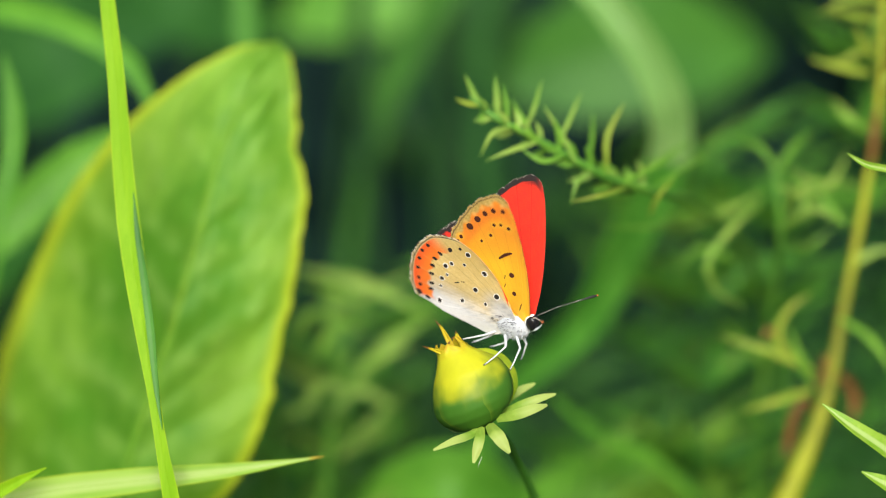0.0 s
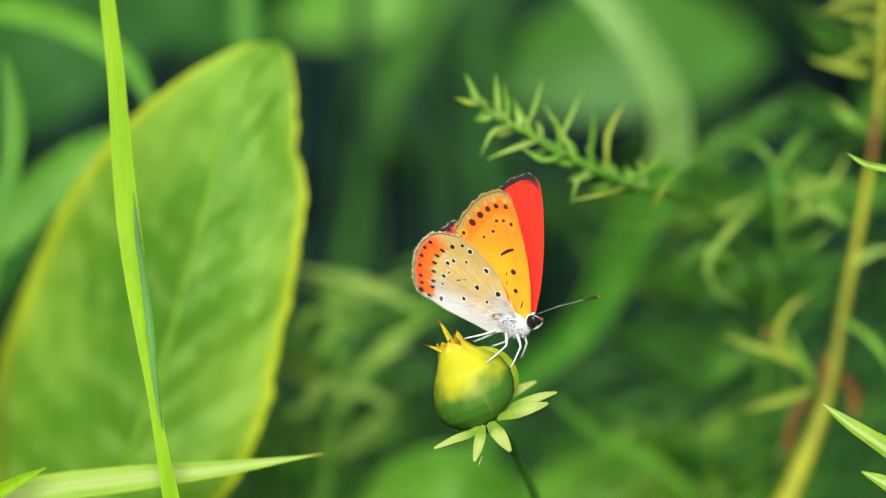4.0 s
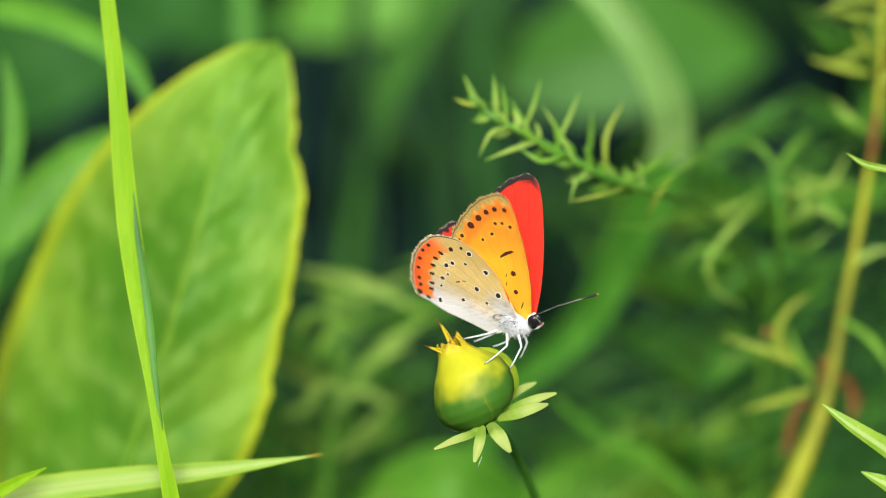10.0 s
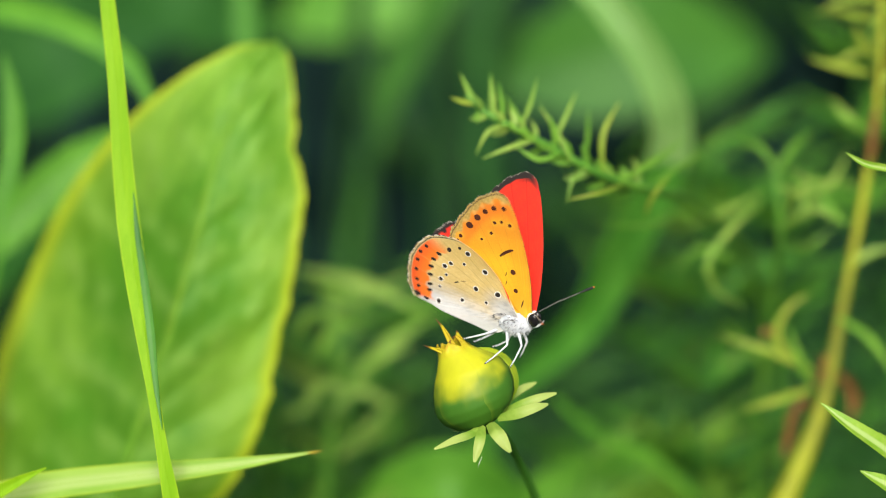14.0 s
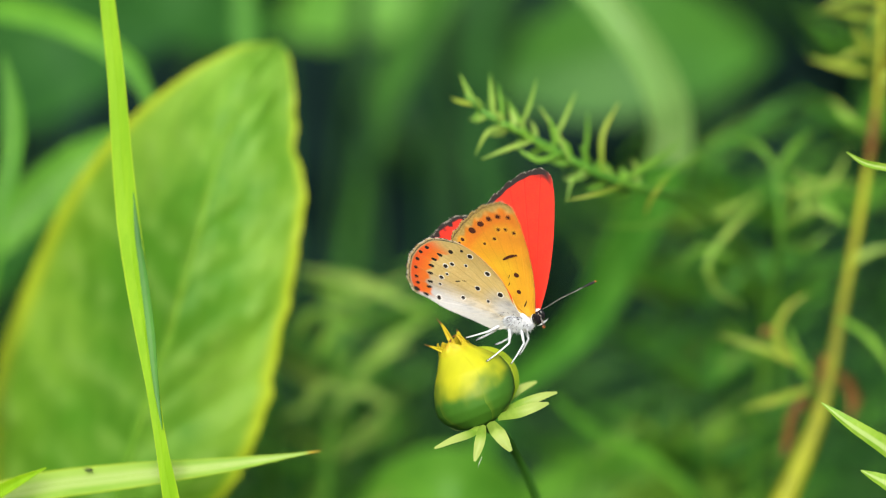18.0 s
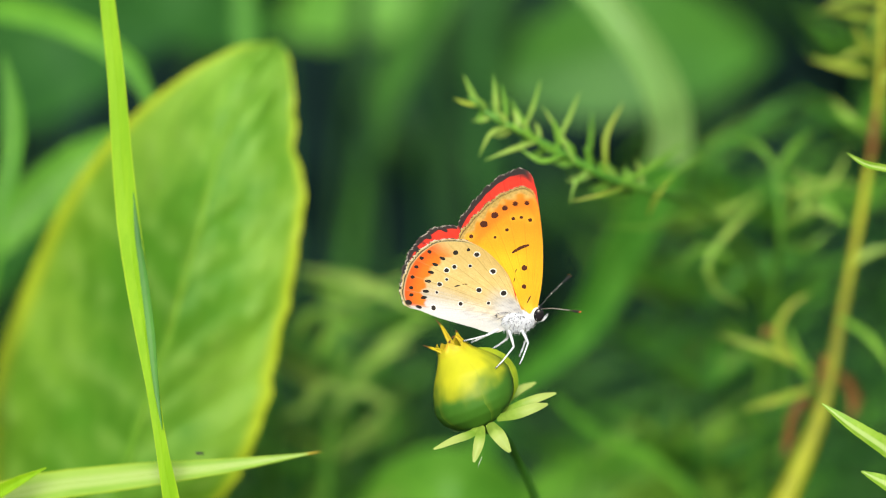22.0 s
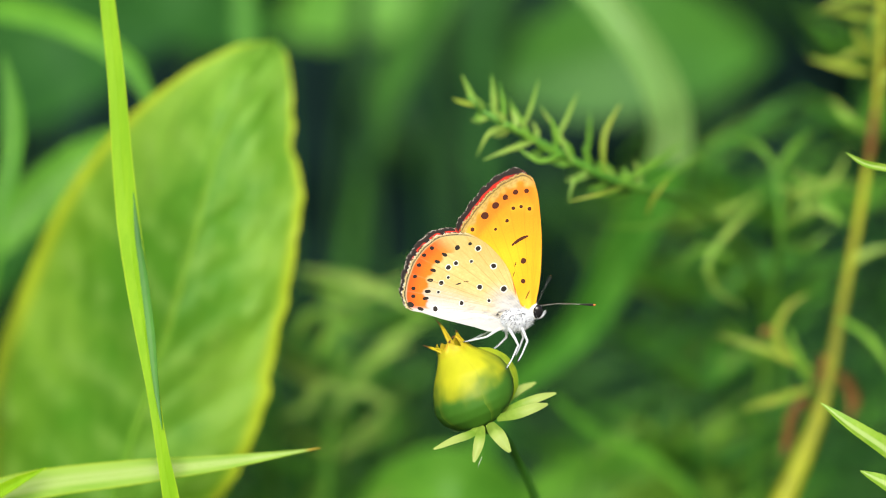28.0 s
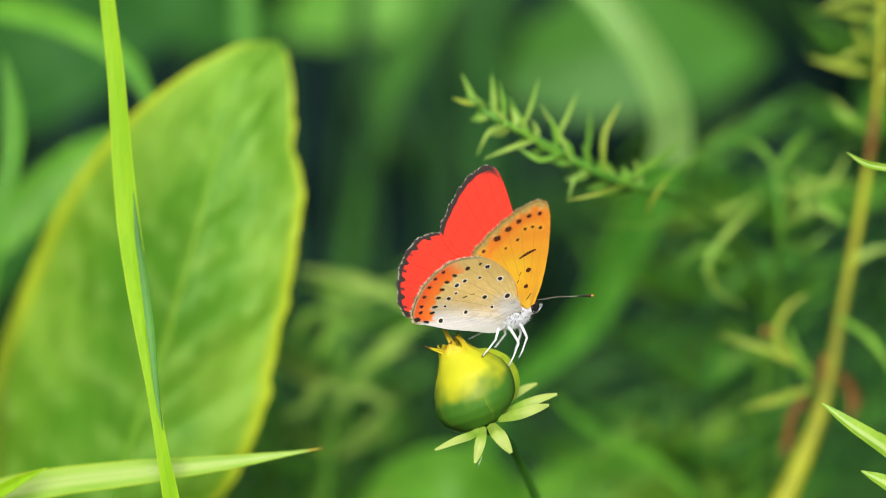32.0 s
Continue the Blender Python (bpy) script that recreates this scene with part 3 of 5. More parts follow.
def build_far_plants():
    # broad arching blade: green lower part, upper part painted pale as sky sheen
    low = spots((842, 830, 152), (872, 722, 144), (952, 648, 135), (1036, 571, 127), (1076, 500, 120), (1112, 425, 112), (1154, 350, 104), (1180, 290, 99))
    foot = root_under(low[0], -40, 20)
    arch = thing("grass_blade", foot, "broad arching grass blade, sky sheen painted on its bend", "grass", "grass blades")
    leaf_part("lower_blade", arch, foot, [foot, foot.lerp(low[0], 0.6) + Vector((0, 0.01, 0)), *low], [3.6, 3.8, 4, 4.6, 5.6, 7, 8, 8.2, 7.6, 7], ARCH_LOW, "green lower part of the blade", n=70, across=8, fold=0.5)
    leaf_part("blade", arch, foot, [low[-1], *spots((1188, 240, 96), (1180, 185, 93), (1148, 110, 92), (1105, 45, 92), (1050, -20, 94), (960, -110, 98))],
              [7, 7, 7, 6.9, 6.6, 6.2, 5.6], ARCH_SHEEN, "bent part of the blade, painted pale for sky sheen", n=60, across=8, fold=0.5)
    # dim blades wear the darkened greens, so their shade is painted
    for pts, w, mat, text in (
            (((590, 420, 240), (604, 260, 240), (622, 100, 235), (648, -120, 235)), (1.8, 2.4, 3, 3), MEADOW_DEEP_SHADE, "upright meadow grass blade with shade painted in"),
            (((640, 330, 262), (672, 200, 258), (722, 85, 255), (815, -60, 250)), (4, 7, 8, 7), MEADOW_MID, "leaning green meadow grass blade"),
            (((800, 500, 260), (792, 300, 260), (775, 100, 255), (765, -140, 255)), (5, 6, 7, 5), MEADOW_DEEP_SHADE, "upright meadow grass blade with shade painted in"),
            (((668, 420, 230), (652, 240, 230), (640, 60, 230), (636, -120, 230)), (2, 2.6, 3.2, 3), MEADOW_DEEP_SHADE, "slender meadow grass blade with shade painted in"),
            (((865, 420, 270), (850, 260, 270), (850, 100, 270), (870, -80, 270)), (4, 5, 5, 4), MEADOW_SHADE, "upright meadow grass blade with shade painted in"),
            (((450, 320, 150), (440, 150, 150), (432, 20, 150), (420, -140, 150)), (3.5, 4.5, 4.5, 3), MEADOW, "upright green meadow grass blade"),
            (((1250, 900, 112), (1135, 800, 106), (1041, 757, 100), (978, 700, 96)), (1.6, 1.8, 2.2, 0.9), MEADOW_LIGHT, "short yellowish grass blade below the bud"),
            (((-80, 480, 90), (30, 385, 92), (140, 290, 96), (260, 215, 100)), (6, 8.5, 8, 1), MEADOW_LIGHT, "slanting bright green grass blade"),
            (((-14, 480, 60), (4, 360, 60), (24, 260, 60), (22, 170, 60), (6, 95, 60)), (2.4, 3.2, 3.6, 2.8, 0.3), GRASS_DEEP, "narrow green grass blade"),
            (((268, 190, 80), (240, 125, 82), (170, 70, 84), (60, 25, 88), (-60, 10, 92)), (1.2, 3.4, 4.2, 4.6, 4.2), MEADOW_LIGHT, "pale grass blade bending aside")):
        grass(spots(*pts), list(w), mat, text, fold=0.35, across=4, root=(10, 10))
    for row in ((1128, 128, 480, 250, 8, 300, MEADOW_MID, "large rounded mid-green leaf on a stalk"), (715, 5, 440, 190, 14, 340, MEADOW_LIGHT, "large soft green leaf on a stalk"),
                (830, 60, 360, 170, -62, 330, MEADOW_DEEP_SHADE, "large green leaf on a stalk with shade painted in"), (110, 120, 460, 260, 24, 240, MEADOW_SHADE, "large green leaf on a stalk with shade painted in"),
                (340, 30, 330, 200, -14, 290, MEADOW_SHADE, "large green leaf on a stalk with shade painted in"), (1130, 898, 520, 140, 4, 140, MEADOW_LIGHT, "low broad green leaf on a stalk"), (800, 900, 330, 130, -4, 130, MEADOW_LIGHT, "low broad green leaf on a stalk"),
                (40, 480, 220, 120, 30, 150, MEADOW_SHADE, "large green leaf on a stalk with shade painted in")):
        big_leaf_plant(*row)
    # a herb with curled pale leaves, before the dark
    d = 66
    curled = [((1345, 360, d), (1290, 410, d - 6), (1252, 470, d - 8), (1262, 505, d - 6), (1325, 548, d)), ((1345, 345, d + 8), (1280, 375, d + 10), (1205, 405, d + 14)), ((1370, 310, d), (1400, 265, d), (1445, 228, d + 4)),
              ((1380, 330, d), (1430, 345, d - 5), (1470, 330, d - 8)), ((1390, 380, d), (1420, 350, d - 8), (1425, 395, d - 10)), ((1395, 300, d + 5), (1460, 330, d), (1505, 265, d + 4)), ((1300, 460, d + 6), (1240, 440, d + 10), (1190, 480, d + 12)),
              ((1385, 430, d + 10), (1440, 430, d), (1480, 400, d)),
              ((1392, 372, d), (1425, 330, d - 4), (1462, 318, d - 2)), ((1375, 300, d), (1345, 262, d), (1300, 250, d + 4)), ((1384, 400, d), (1450, 372, d - 4), (1478, 392, d - 4)), ((1350, 640, d + 20), (1310, 600, d + 14), (1280, 560, d + 10))]
    sprig_plant("curled_leaf_herb", "herb with curled pale green leaves", spots((1330, 900, d + 40), (1345, 700, d + 30), (1370, 520, d + 15), (1380, 380, d), (1372, 290, d)), [0.8, 0.8, 0.6, 0.5, 0.3],
                [(spots(*p), 1.15, SPRIG_PALE if i in (0, 1, 3, 4, 5, 8, 10) else None) for i, p in enumerate(curled)], SPRIG, STEM_GREEN)
    # a pale sprawling herb between the broad leaf and the bud
    d = 100
    sprawl = [((530, 478, d), (640, 503, d), (765, 560, d)), ((535, 500, d + 6), (600, 520, d), (660, 560, d)), ((690, 716, d), (640, 690, d), (575, 742, d)), ((640, 650, d), (700, 600, d), (765, 560, d)), ((560, 640, d), (598, 570, d), (650, 590, d)),
              ((600, 620, d), (585, 560, d), (600, 505, d)), ((620, 690, d), (660, 640, d), (735, 610, d)), ((520, 600, d), (545, 560, d), (600, 545, d)), ((540, 700, d), (570, 680, d), (640, 700, d)), ((500, 740, d), (540, 720, d), (580, 660, d))]
    sprig_plant("sprawling_herb", "pale green sprawling herb with narrow leaves", spots((560, 1000, d + 14), (575, 860, d + 8), (590, 740, d + 4), (600, 640, d), (570, 520, d)), [1.0, 0.9, 0.8, 0.7, 0.4],
                [(spots(*p), 2.5 if i in (0, 3) else 1.8, SPRIG_PALE if i % 3 != 1 else MEADOW_PALE) for i, p in enumerate(sprawl)], MEADOW_PALE, STEM_GREEN)
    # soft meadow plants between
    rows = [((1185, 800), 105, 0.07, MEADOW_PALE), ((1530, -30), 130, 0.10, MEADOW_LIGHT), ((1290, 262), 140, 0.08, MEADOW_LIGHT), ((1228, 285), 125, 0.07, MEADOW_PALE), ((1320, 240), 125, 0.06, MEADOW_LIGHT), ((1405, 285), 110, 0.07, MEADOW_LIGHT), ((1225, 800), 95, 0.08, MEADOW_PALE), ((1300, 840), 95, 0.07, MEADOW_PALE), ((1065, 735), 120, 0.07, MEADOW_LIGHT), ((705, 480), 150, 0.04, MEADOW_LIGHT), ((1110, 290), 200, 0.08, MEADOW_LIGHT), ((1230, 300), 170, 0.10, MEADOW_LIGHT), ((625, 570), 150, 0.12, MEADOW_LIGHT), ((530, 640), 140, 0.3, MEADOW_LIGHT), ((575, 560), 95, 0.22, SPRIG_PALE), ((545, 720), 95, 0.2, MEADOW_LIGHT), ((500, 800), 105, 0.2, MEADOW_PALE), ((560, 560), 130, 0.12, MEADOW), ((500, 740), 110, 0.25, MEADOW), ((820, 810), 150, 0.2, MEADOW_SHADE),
            ((1000, 690), 120, 0.2, MEADOW), ((950, 800), 130, 0.2, MEADOW_DEEP_SHADE), ((1100, 740), 130, 0.2, MEADOW_SHADE), ((1280, 760), 100, 0.2, MEADOW), ((1350, 770), 110, 0.22, MEADOW), ((1212, 690), 100, 0.14, MEADOW_PALE), ((1040, 820), 95, 0.2, MEADOW_PALE),
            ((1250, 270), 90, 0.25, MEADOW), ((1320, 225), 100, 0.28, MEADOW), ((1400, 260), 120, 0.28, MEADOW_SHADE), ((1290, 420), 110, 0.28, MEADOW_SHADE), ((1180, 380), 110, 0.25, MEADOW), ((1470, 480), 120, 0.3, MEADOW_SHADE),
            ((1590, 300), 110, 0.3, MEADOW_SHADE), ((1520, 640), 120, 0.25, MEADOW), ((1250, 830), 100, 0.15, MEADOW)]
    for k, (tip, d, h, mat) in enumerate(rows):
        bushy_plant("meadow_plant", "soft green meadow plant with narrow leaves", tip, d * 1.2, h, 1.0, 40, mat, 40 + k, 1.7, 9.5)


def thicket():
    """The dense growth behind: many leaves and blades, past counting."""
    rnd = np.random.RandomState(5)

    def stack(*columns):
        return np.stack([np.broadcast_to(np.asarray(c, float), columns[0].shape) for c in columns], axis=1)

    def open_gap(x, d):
        """Two lanes in the growth through which the shade-black hedge shows."""
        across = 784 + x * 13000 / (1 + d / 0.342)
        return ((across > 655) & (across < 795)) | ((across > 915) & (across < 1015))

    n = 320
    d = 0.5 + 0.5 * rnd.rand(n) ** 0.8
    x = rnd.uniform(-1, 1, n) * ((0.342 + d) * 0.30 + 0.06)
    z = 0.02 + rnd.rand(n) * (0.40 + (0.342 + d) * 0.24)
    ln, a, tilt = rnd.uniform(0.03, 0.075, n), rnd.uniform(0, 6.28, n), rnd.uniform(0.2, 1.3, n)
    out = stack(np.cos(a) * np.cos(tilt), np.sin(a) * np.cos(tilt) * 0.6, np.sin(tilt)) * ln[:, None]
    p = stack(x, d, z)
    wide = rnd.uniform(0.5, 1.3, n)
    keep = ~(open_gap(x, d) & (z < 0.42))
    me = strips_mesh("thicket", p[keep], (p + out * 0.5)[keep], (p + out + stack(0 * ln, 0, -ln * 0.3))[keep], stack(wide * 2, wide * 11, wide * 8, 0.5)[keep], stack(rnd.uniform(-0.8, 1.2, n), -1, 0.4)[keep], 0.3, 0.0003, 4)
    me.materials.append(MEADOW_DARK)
    tagged(new("thicket", me), "dense green undergrowth behind the plants, its shade painted in", "undergrowth", kind="stuff")
    # an added hedge as backing; its colour paints in the shade
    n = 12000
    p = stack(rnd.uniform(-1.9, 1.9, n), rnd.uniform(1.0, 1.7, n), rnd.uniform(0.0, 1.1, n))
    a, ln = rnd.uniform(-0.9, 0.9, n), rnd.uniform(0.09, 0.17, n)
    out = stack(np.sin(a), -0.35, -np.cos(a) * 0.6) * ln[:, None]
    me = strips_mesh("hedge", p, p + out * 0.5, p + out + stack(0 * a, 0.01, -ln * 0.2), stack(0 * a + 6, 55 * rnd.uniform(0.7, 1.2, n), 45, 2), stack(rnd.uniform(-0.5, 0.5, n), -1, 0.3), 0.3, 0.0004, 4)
    me.materials.append(HEDGE_SHADE)
    tagged(new("hedge", me), "dense hedge added behind the meadow, painted near-black for deep shade", "hedge", kind="stuff")
    n = 2400
    d = 0.05 + rnd.rand(n)
    x = rnd.uniform(-1, 1, n) * ((0.342 + d) * 0.30 + 0.06)
    h = 0.10 + rnd.rand(n) * np.where(d < 0.26, 0.23, 0.32)
    h = np.where(open_gap(x, d), h * 0.5, h)
    lean = rnd.uniform(-0.05, 0.05, n)
    # the meadow all round, lower than the line of sight
    n2 = 9000
    x2, d2 = rnd.uniform(-2.4, 2.4, n2), rnd.uniform(-2.2, 1.0, n2)
    keep = ~((np.abs(x2) < 0.09 + 0.22 * (d2 + 0.342)) & (d2 > 0.0))
    x2, d2 = x2[keep], d2[keep]
    h2, lean2 = rnd.uniform(0.08, 0.27, len(x2)), rnd.uniform(-0.08, 0.08, len(x2))
    wide = np.concatenate([5 * rnd.uniform(0.5, 1.2, n), 9 * rnd.uniform(0.5, 1.3, len(x2))])
    x, d, h, lean = np.concatenate([x, x2]), np.concatenate([d, d2]), np.concatenate([h, h2]), np.concatenate([lean, lean2])
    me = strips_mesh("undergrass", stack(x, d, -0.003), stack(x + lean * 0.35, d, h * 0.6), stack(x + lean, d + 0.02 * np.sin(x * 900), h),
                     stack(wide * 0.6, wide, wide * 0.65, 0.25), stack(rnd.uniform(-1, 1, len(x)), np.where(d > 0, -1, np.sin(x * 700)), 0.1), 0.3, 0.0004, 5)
    # same shade-darkened green as the thicket
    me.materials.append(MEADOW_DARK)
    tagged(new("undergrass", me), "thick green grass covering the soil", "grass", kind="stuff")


NEAR = build_near_plants()
build_far_plants()
thicket()


# ---- the flower bud ----
def bud_plant():
    base, tip = spot(852, 757, 0), spot(786, 588, -0.5)
    axis = (tip - base).normalized()
    foot = Vector((base[0] + 0.012, 0.03, -0.004))
    ob = thing("flower_bud_plant", foot, "closed yellow-green flower bud on a slender stem", "flower")
    # the stem bends back and down from the bud
    part("stem", tube_arrays([foot, Vector((base[0] + 0.018, 0.028, 0.2)), spot(980, 990, 26), spot(942, 870, 17), spot(910, 805, 9), spot(884, 770, 2), base + axis * 0.0008], [1.1, 0.9, 0.62, 0.6, 0.58, 0.62, 1.3], 220, 10), MEADOW_MID, ob, origin=foot)
    side = Vector((axis.z, 0, -axis.x)).normalized()
    back = axis.cross(side)
    heights = [0, 0.6, 2.0, 3.2, 4.5, 6.3, 8.0, 9.0, 10.0, 11.0, 12.0, 13.0, 14.5, 16.4]
    radius = [1.2, 3.2, 4.9, 5.55, 5.75, 5.5, 4.75, 3.95, 3.1, 2.3, 1.75, 1.4, 1.0, 0.5]
    bend = [0.0, 0.0, 0.2, 0.35, 0.55, 0.85, 0.95, 0.8, 0.5, 0.2, 0.0, -0.1, -0.2, -0.3]
    rnd = random.Random(3)
    count = 5
    for k in range(count):
        a0 = 2 * math.pi * k / count + 0.38
        top = [12.2, 12.4, 12.7, 12.5, 12.8, 12.6, 12.4, 12.2][k]
        flare = [0.1, 0.2, 0.2, 0.3, 0.6, 0.4, 0.4, 0.2][k]
        ny, nx = 44, 22
        neck = 0.87
        grid = np.empty((ny + 1, nx + 1, 3))
        tint = np.empty((ny + 1, nx + 1, 3))
        for j in range(ny + 1):
            h = top * j / ny
            r = np.interp(h, heights, radius)
            f = j / ny
            wide = 0.99 * min(1.0, 0.66 + 1.2 * f) * (1.0 if f < neck else max(0.04, 1 - ((f - neck) / (1 - neck)) ** 1.3))
            for i in range(nx + 1):
                u = 2 * i / nx - 1
                a = a0 + u * wide
                rr = r + 0.05 * u + 0.06 * noise.noise((a * 3, h * 0.35, 7.1))
                rr += flare * max(0, f - 0.84) * 4 + 0.25 * max(0, f - 0.8) * 5 * noise.noise((u * 2.5, f * 14, k * 3.3))
                p = base + axis * (h / 1000) + side * (np.interp(h, heights, bend) / 1000) + (side * math.cos(a) - back * math.sin(a)) * (rr / 1000)
                grid[j, i] = p
                g = min(1.0, max(0.0, (h - 3.3 - 0.5 * math.cos(a) - 1.7 * math.cos(a) ** 2 + 1.9 * noise.noise((a * 1.6, h * 0.4, 2)) + 0.9 * noise.noise((a * 4, h * 0.8, 4)) + 0.35 * noise.noise((a * 9, h * 0.5, 6)) - 0.5 * abs(u) ** 4) / 5.0))
                g = g * g * (3 - 2 * g)
                green, yellow = np.array([0.048, 0.158, 0.011]), np.array([0.49, 0.50, 0.012])
                c = green * (1 - g) + yellow * g
                if f > 0.84:
                    m = min(1, (f - 0.84) / 0.14) * (0.5 + 0.5 * noise.noise((u * 2, h * 2, k)))
                    c = c * (1 - m) + np.array([0.5, 0.22, 0.015]) * m
                c = c + (np.array([0.45, 0.5, 0.04]) - c) * 0.15 * max(0.0, (u - 0.86) / 0.14)
                tint[j, i] = c
        arr = sheet_arrays(grid, 0.00001)
        t2 = tint.reshape(-1, 3)
        part("sepal", arr, BUD, ob, tints=np.vstack([t2, t2]), origin=foot)
    # the core under the sepals
    ring = [base + axis * (h / 1000) + side * (c / 1000) for h, c in zip(heights[:8], bend)]
    part("core", tube_arrays(ring, [max(0.4, r - 0.6) for r in radius[:8]], 24, 20), BRACT, ob, origin=foot)
    # withered tips of the sepals
    for pts, w in ((((806, 626, -1.2), (790, 596, -0.8), (781, 580, -0.6), (769, 566, -0.5)), (1.5, 0.9, 0.45, 0.06)), (((800, 632, -1.4), (780, 624, -1.6), (766, 619, -1.8), (748, 613, -2.0)), (1.6, 0.9, 0.45, 0.06)),
                   (((822, 616, -1.0), (813, 602, -0.6), (806, 597, -0.4), (798, 600, -0.4)), (1.3, 0.9, 0.5, 0.1)), (((800, 630, -1.9), (792, 616, -1.9), (796, 604, -1.6)), (1.0, 0.9, 0.2)), (((816, 606, 0.6), (808, 592, 0.8), (806, 586, 0.8)), (0.9, 0.5, 0.1))):
        leaf_part("withered_tip", ob, foot, spots(*pts), [q * 0.66 for q in w], TIP, "withered orange-brown sepal tip", fold=0.6, n=14, across=4, thick=0.12, wave=0.12, seed=int(pts[0][0]))
    # the outer sepal that bulges over the shoulder
    leaf_part("sepal", ob, foot, spots((838, 620, 0.0), (862, 625, 0.0), (887, 638, 0.0), (903, 660, 0.2), (908, 685, 0.5), (904, 708, 1.0)), [0.4, 1.5, 2.0, 2.0, 1.5, 0.3], FLAP, fold=-0.5, n=30, across=8, facing=(0.3, -1, 0.3), thick=0.06)
    # spreading bracts below the bud
    for pts, w in ((((850, 752, -1.5), (835, 768, -4), (800, 782, -6), (767, 797, -7)), 1.1), (((852, 756, -2.5), (848, 780, -5), (838, 820, -6)), 1.4), (((866, 752, -3), (880, 770, -6), (902, 802, -6.5)), 1.95),
                   (((880, 742, -2), (915, 733, -4), (950, 722, -4), (968, 717, -3)), 1.5), (((888, 732, 1), (925, 716, 0), (955, 705, 0), (983, 698, 1)), 1.25), (((886, 726, 3), (905, 702, 4), (922, 690, 5), (947, 679, 6)), 1.15), (((840, 752, 3), (812, 756, 6), (790, 752, 8)), 1.6)):
        leaf_part("bract", ob, foot, spots(*pts), [w * 0.62, w * 0.78, w * 0.92, w * 0.98, w * 0.9, 0.64 * w, 0.2 * w], BRACT, fold=-0.4, wave=0.06, seed=int(pts[1][0]), n=14, across=6, facing=(0, -1, 0.35), thick=0.15)
    return ob


# ---- the butterfly: x ahead, y to its left, z up; millimetres ----
def mm(arrays):
    return np.asarray(arrays[0]) / 1000, arrays[1], arrays[2]


FORE_BASE, HIND_BASE = (3.0, 2.2), (1.9, 2.3)
FORE_EDGE = [(3.8, 3.0), (4.05, 7.0), (3.75, 12.5), (3.15, 16.3), (2.35, 19.6), (1.7, 21.0), (0.8, 21.7), (-0.8, 21.4), (-2.6, 20.4), (-5.2, 17.7), (-6.8, 15.4), (-7.8, 13.3), (-6.9, 11.3), (-4.6, 8.8), (-1.3, 5.4), (2.0, 2.4)]
HIND_EDGE = [(0.8, 4.6), (-0.6, 8.3), (-2.6, 10.7), (-4.6, 12.3), (-7.0, 13.3), (-8.9, 13.3), (-10.8, 12.9), (-12.6, 11.5), (-14.0, 9.5), (-14.7, 7.4), (-15.0, 5.3), (-14.8, 3.6), (-14.0, 2.5), (-12.0, 2.0), (-8.8, 1.2), (-5.0, 0.3), (-2.0, -0.4), (0.2, 0.2)]
FORE_SPOTS = [(-4.44, 15.7, 0.50), (-3.1, 17.15, 0.48), (-1.85, 18.3, 0.38), (-0.5, 19.05, 0.36), (1.0, 19.25, 0.32), (-6.0, 13.7, 0.28), (-6.5, 13.0, 0.17), (-0.6, 16.8, 0.25), (0.45, 17.05, 0.23), (1.65, 16.75, 0.26), (-1.3, 15.0, 0.24), (-2.8, 13.8, 0.2), (1.5, 9.4, 0.38), (1.68, 6.55, 0.32)]
HIND_SPOTS = [(-5.03, 11.15, 0.33), (-6.2, 11.8, 0.24), (-7.9, 11.2, 0.34), (-8.9, 8.4, 0.32), (-7.9, 9.0, 0.28), (-5.8, 9.3, 0.21), (-9.7, 6.2, 0.3), (-8.8, 7.0, 0.2), (-2.7, 8.7, 0.35), (-4.35, 5.7, 0.33), (-1.0, 5.5, 0.38), (-6.67, 3.4, 0.28), (-2.9, 3.8, 0.22), (-10.3, 2.6, 0.33), (-10.0, 4.9, 0.2)]
HIND_INNER = [(-9.6, 10.2), (-10.5, 9.2), (-11.0, 8.0), (-11.3, 6.6), (-11.5, 5.0), (-11.7, 4.0)]
HIND_OUTER = [(-11.4, 11.1), (-12.4, 10.1), (-13.0, 8.7), (-13.4, 7.1), (-13.5, 5.4), (-13.4, 4.3)]


def lerp3(a, b, f):
    f = np.clip(f, 0.0, 1.0)[..., None]
    return np.asarray(a, float) * (1 - f) + np.asarray(b, float) * f


def ease(x, low, high):
    f = np.clip((x - low) / (high - low), 0.0, 1.0)
    return f * f * (3 - 2 * f)


def ripple(x, y, seed):
    """A smooth irregular field between -1 and 1."""
    rnd = np.random.RandomState(seed)
    out = 0
    for k in range(6):
        a, b, c = rnd.normal(size=2).tolist() + [rnd.rand() * 6.28]
        out = out + np.sin(x * a * 1.6 + y * b * 1.6 + c)
    return out / 3.2


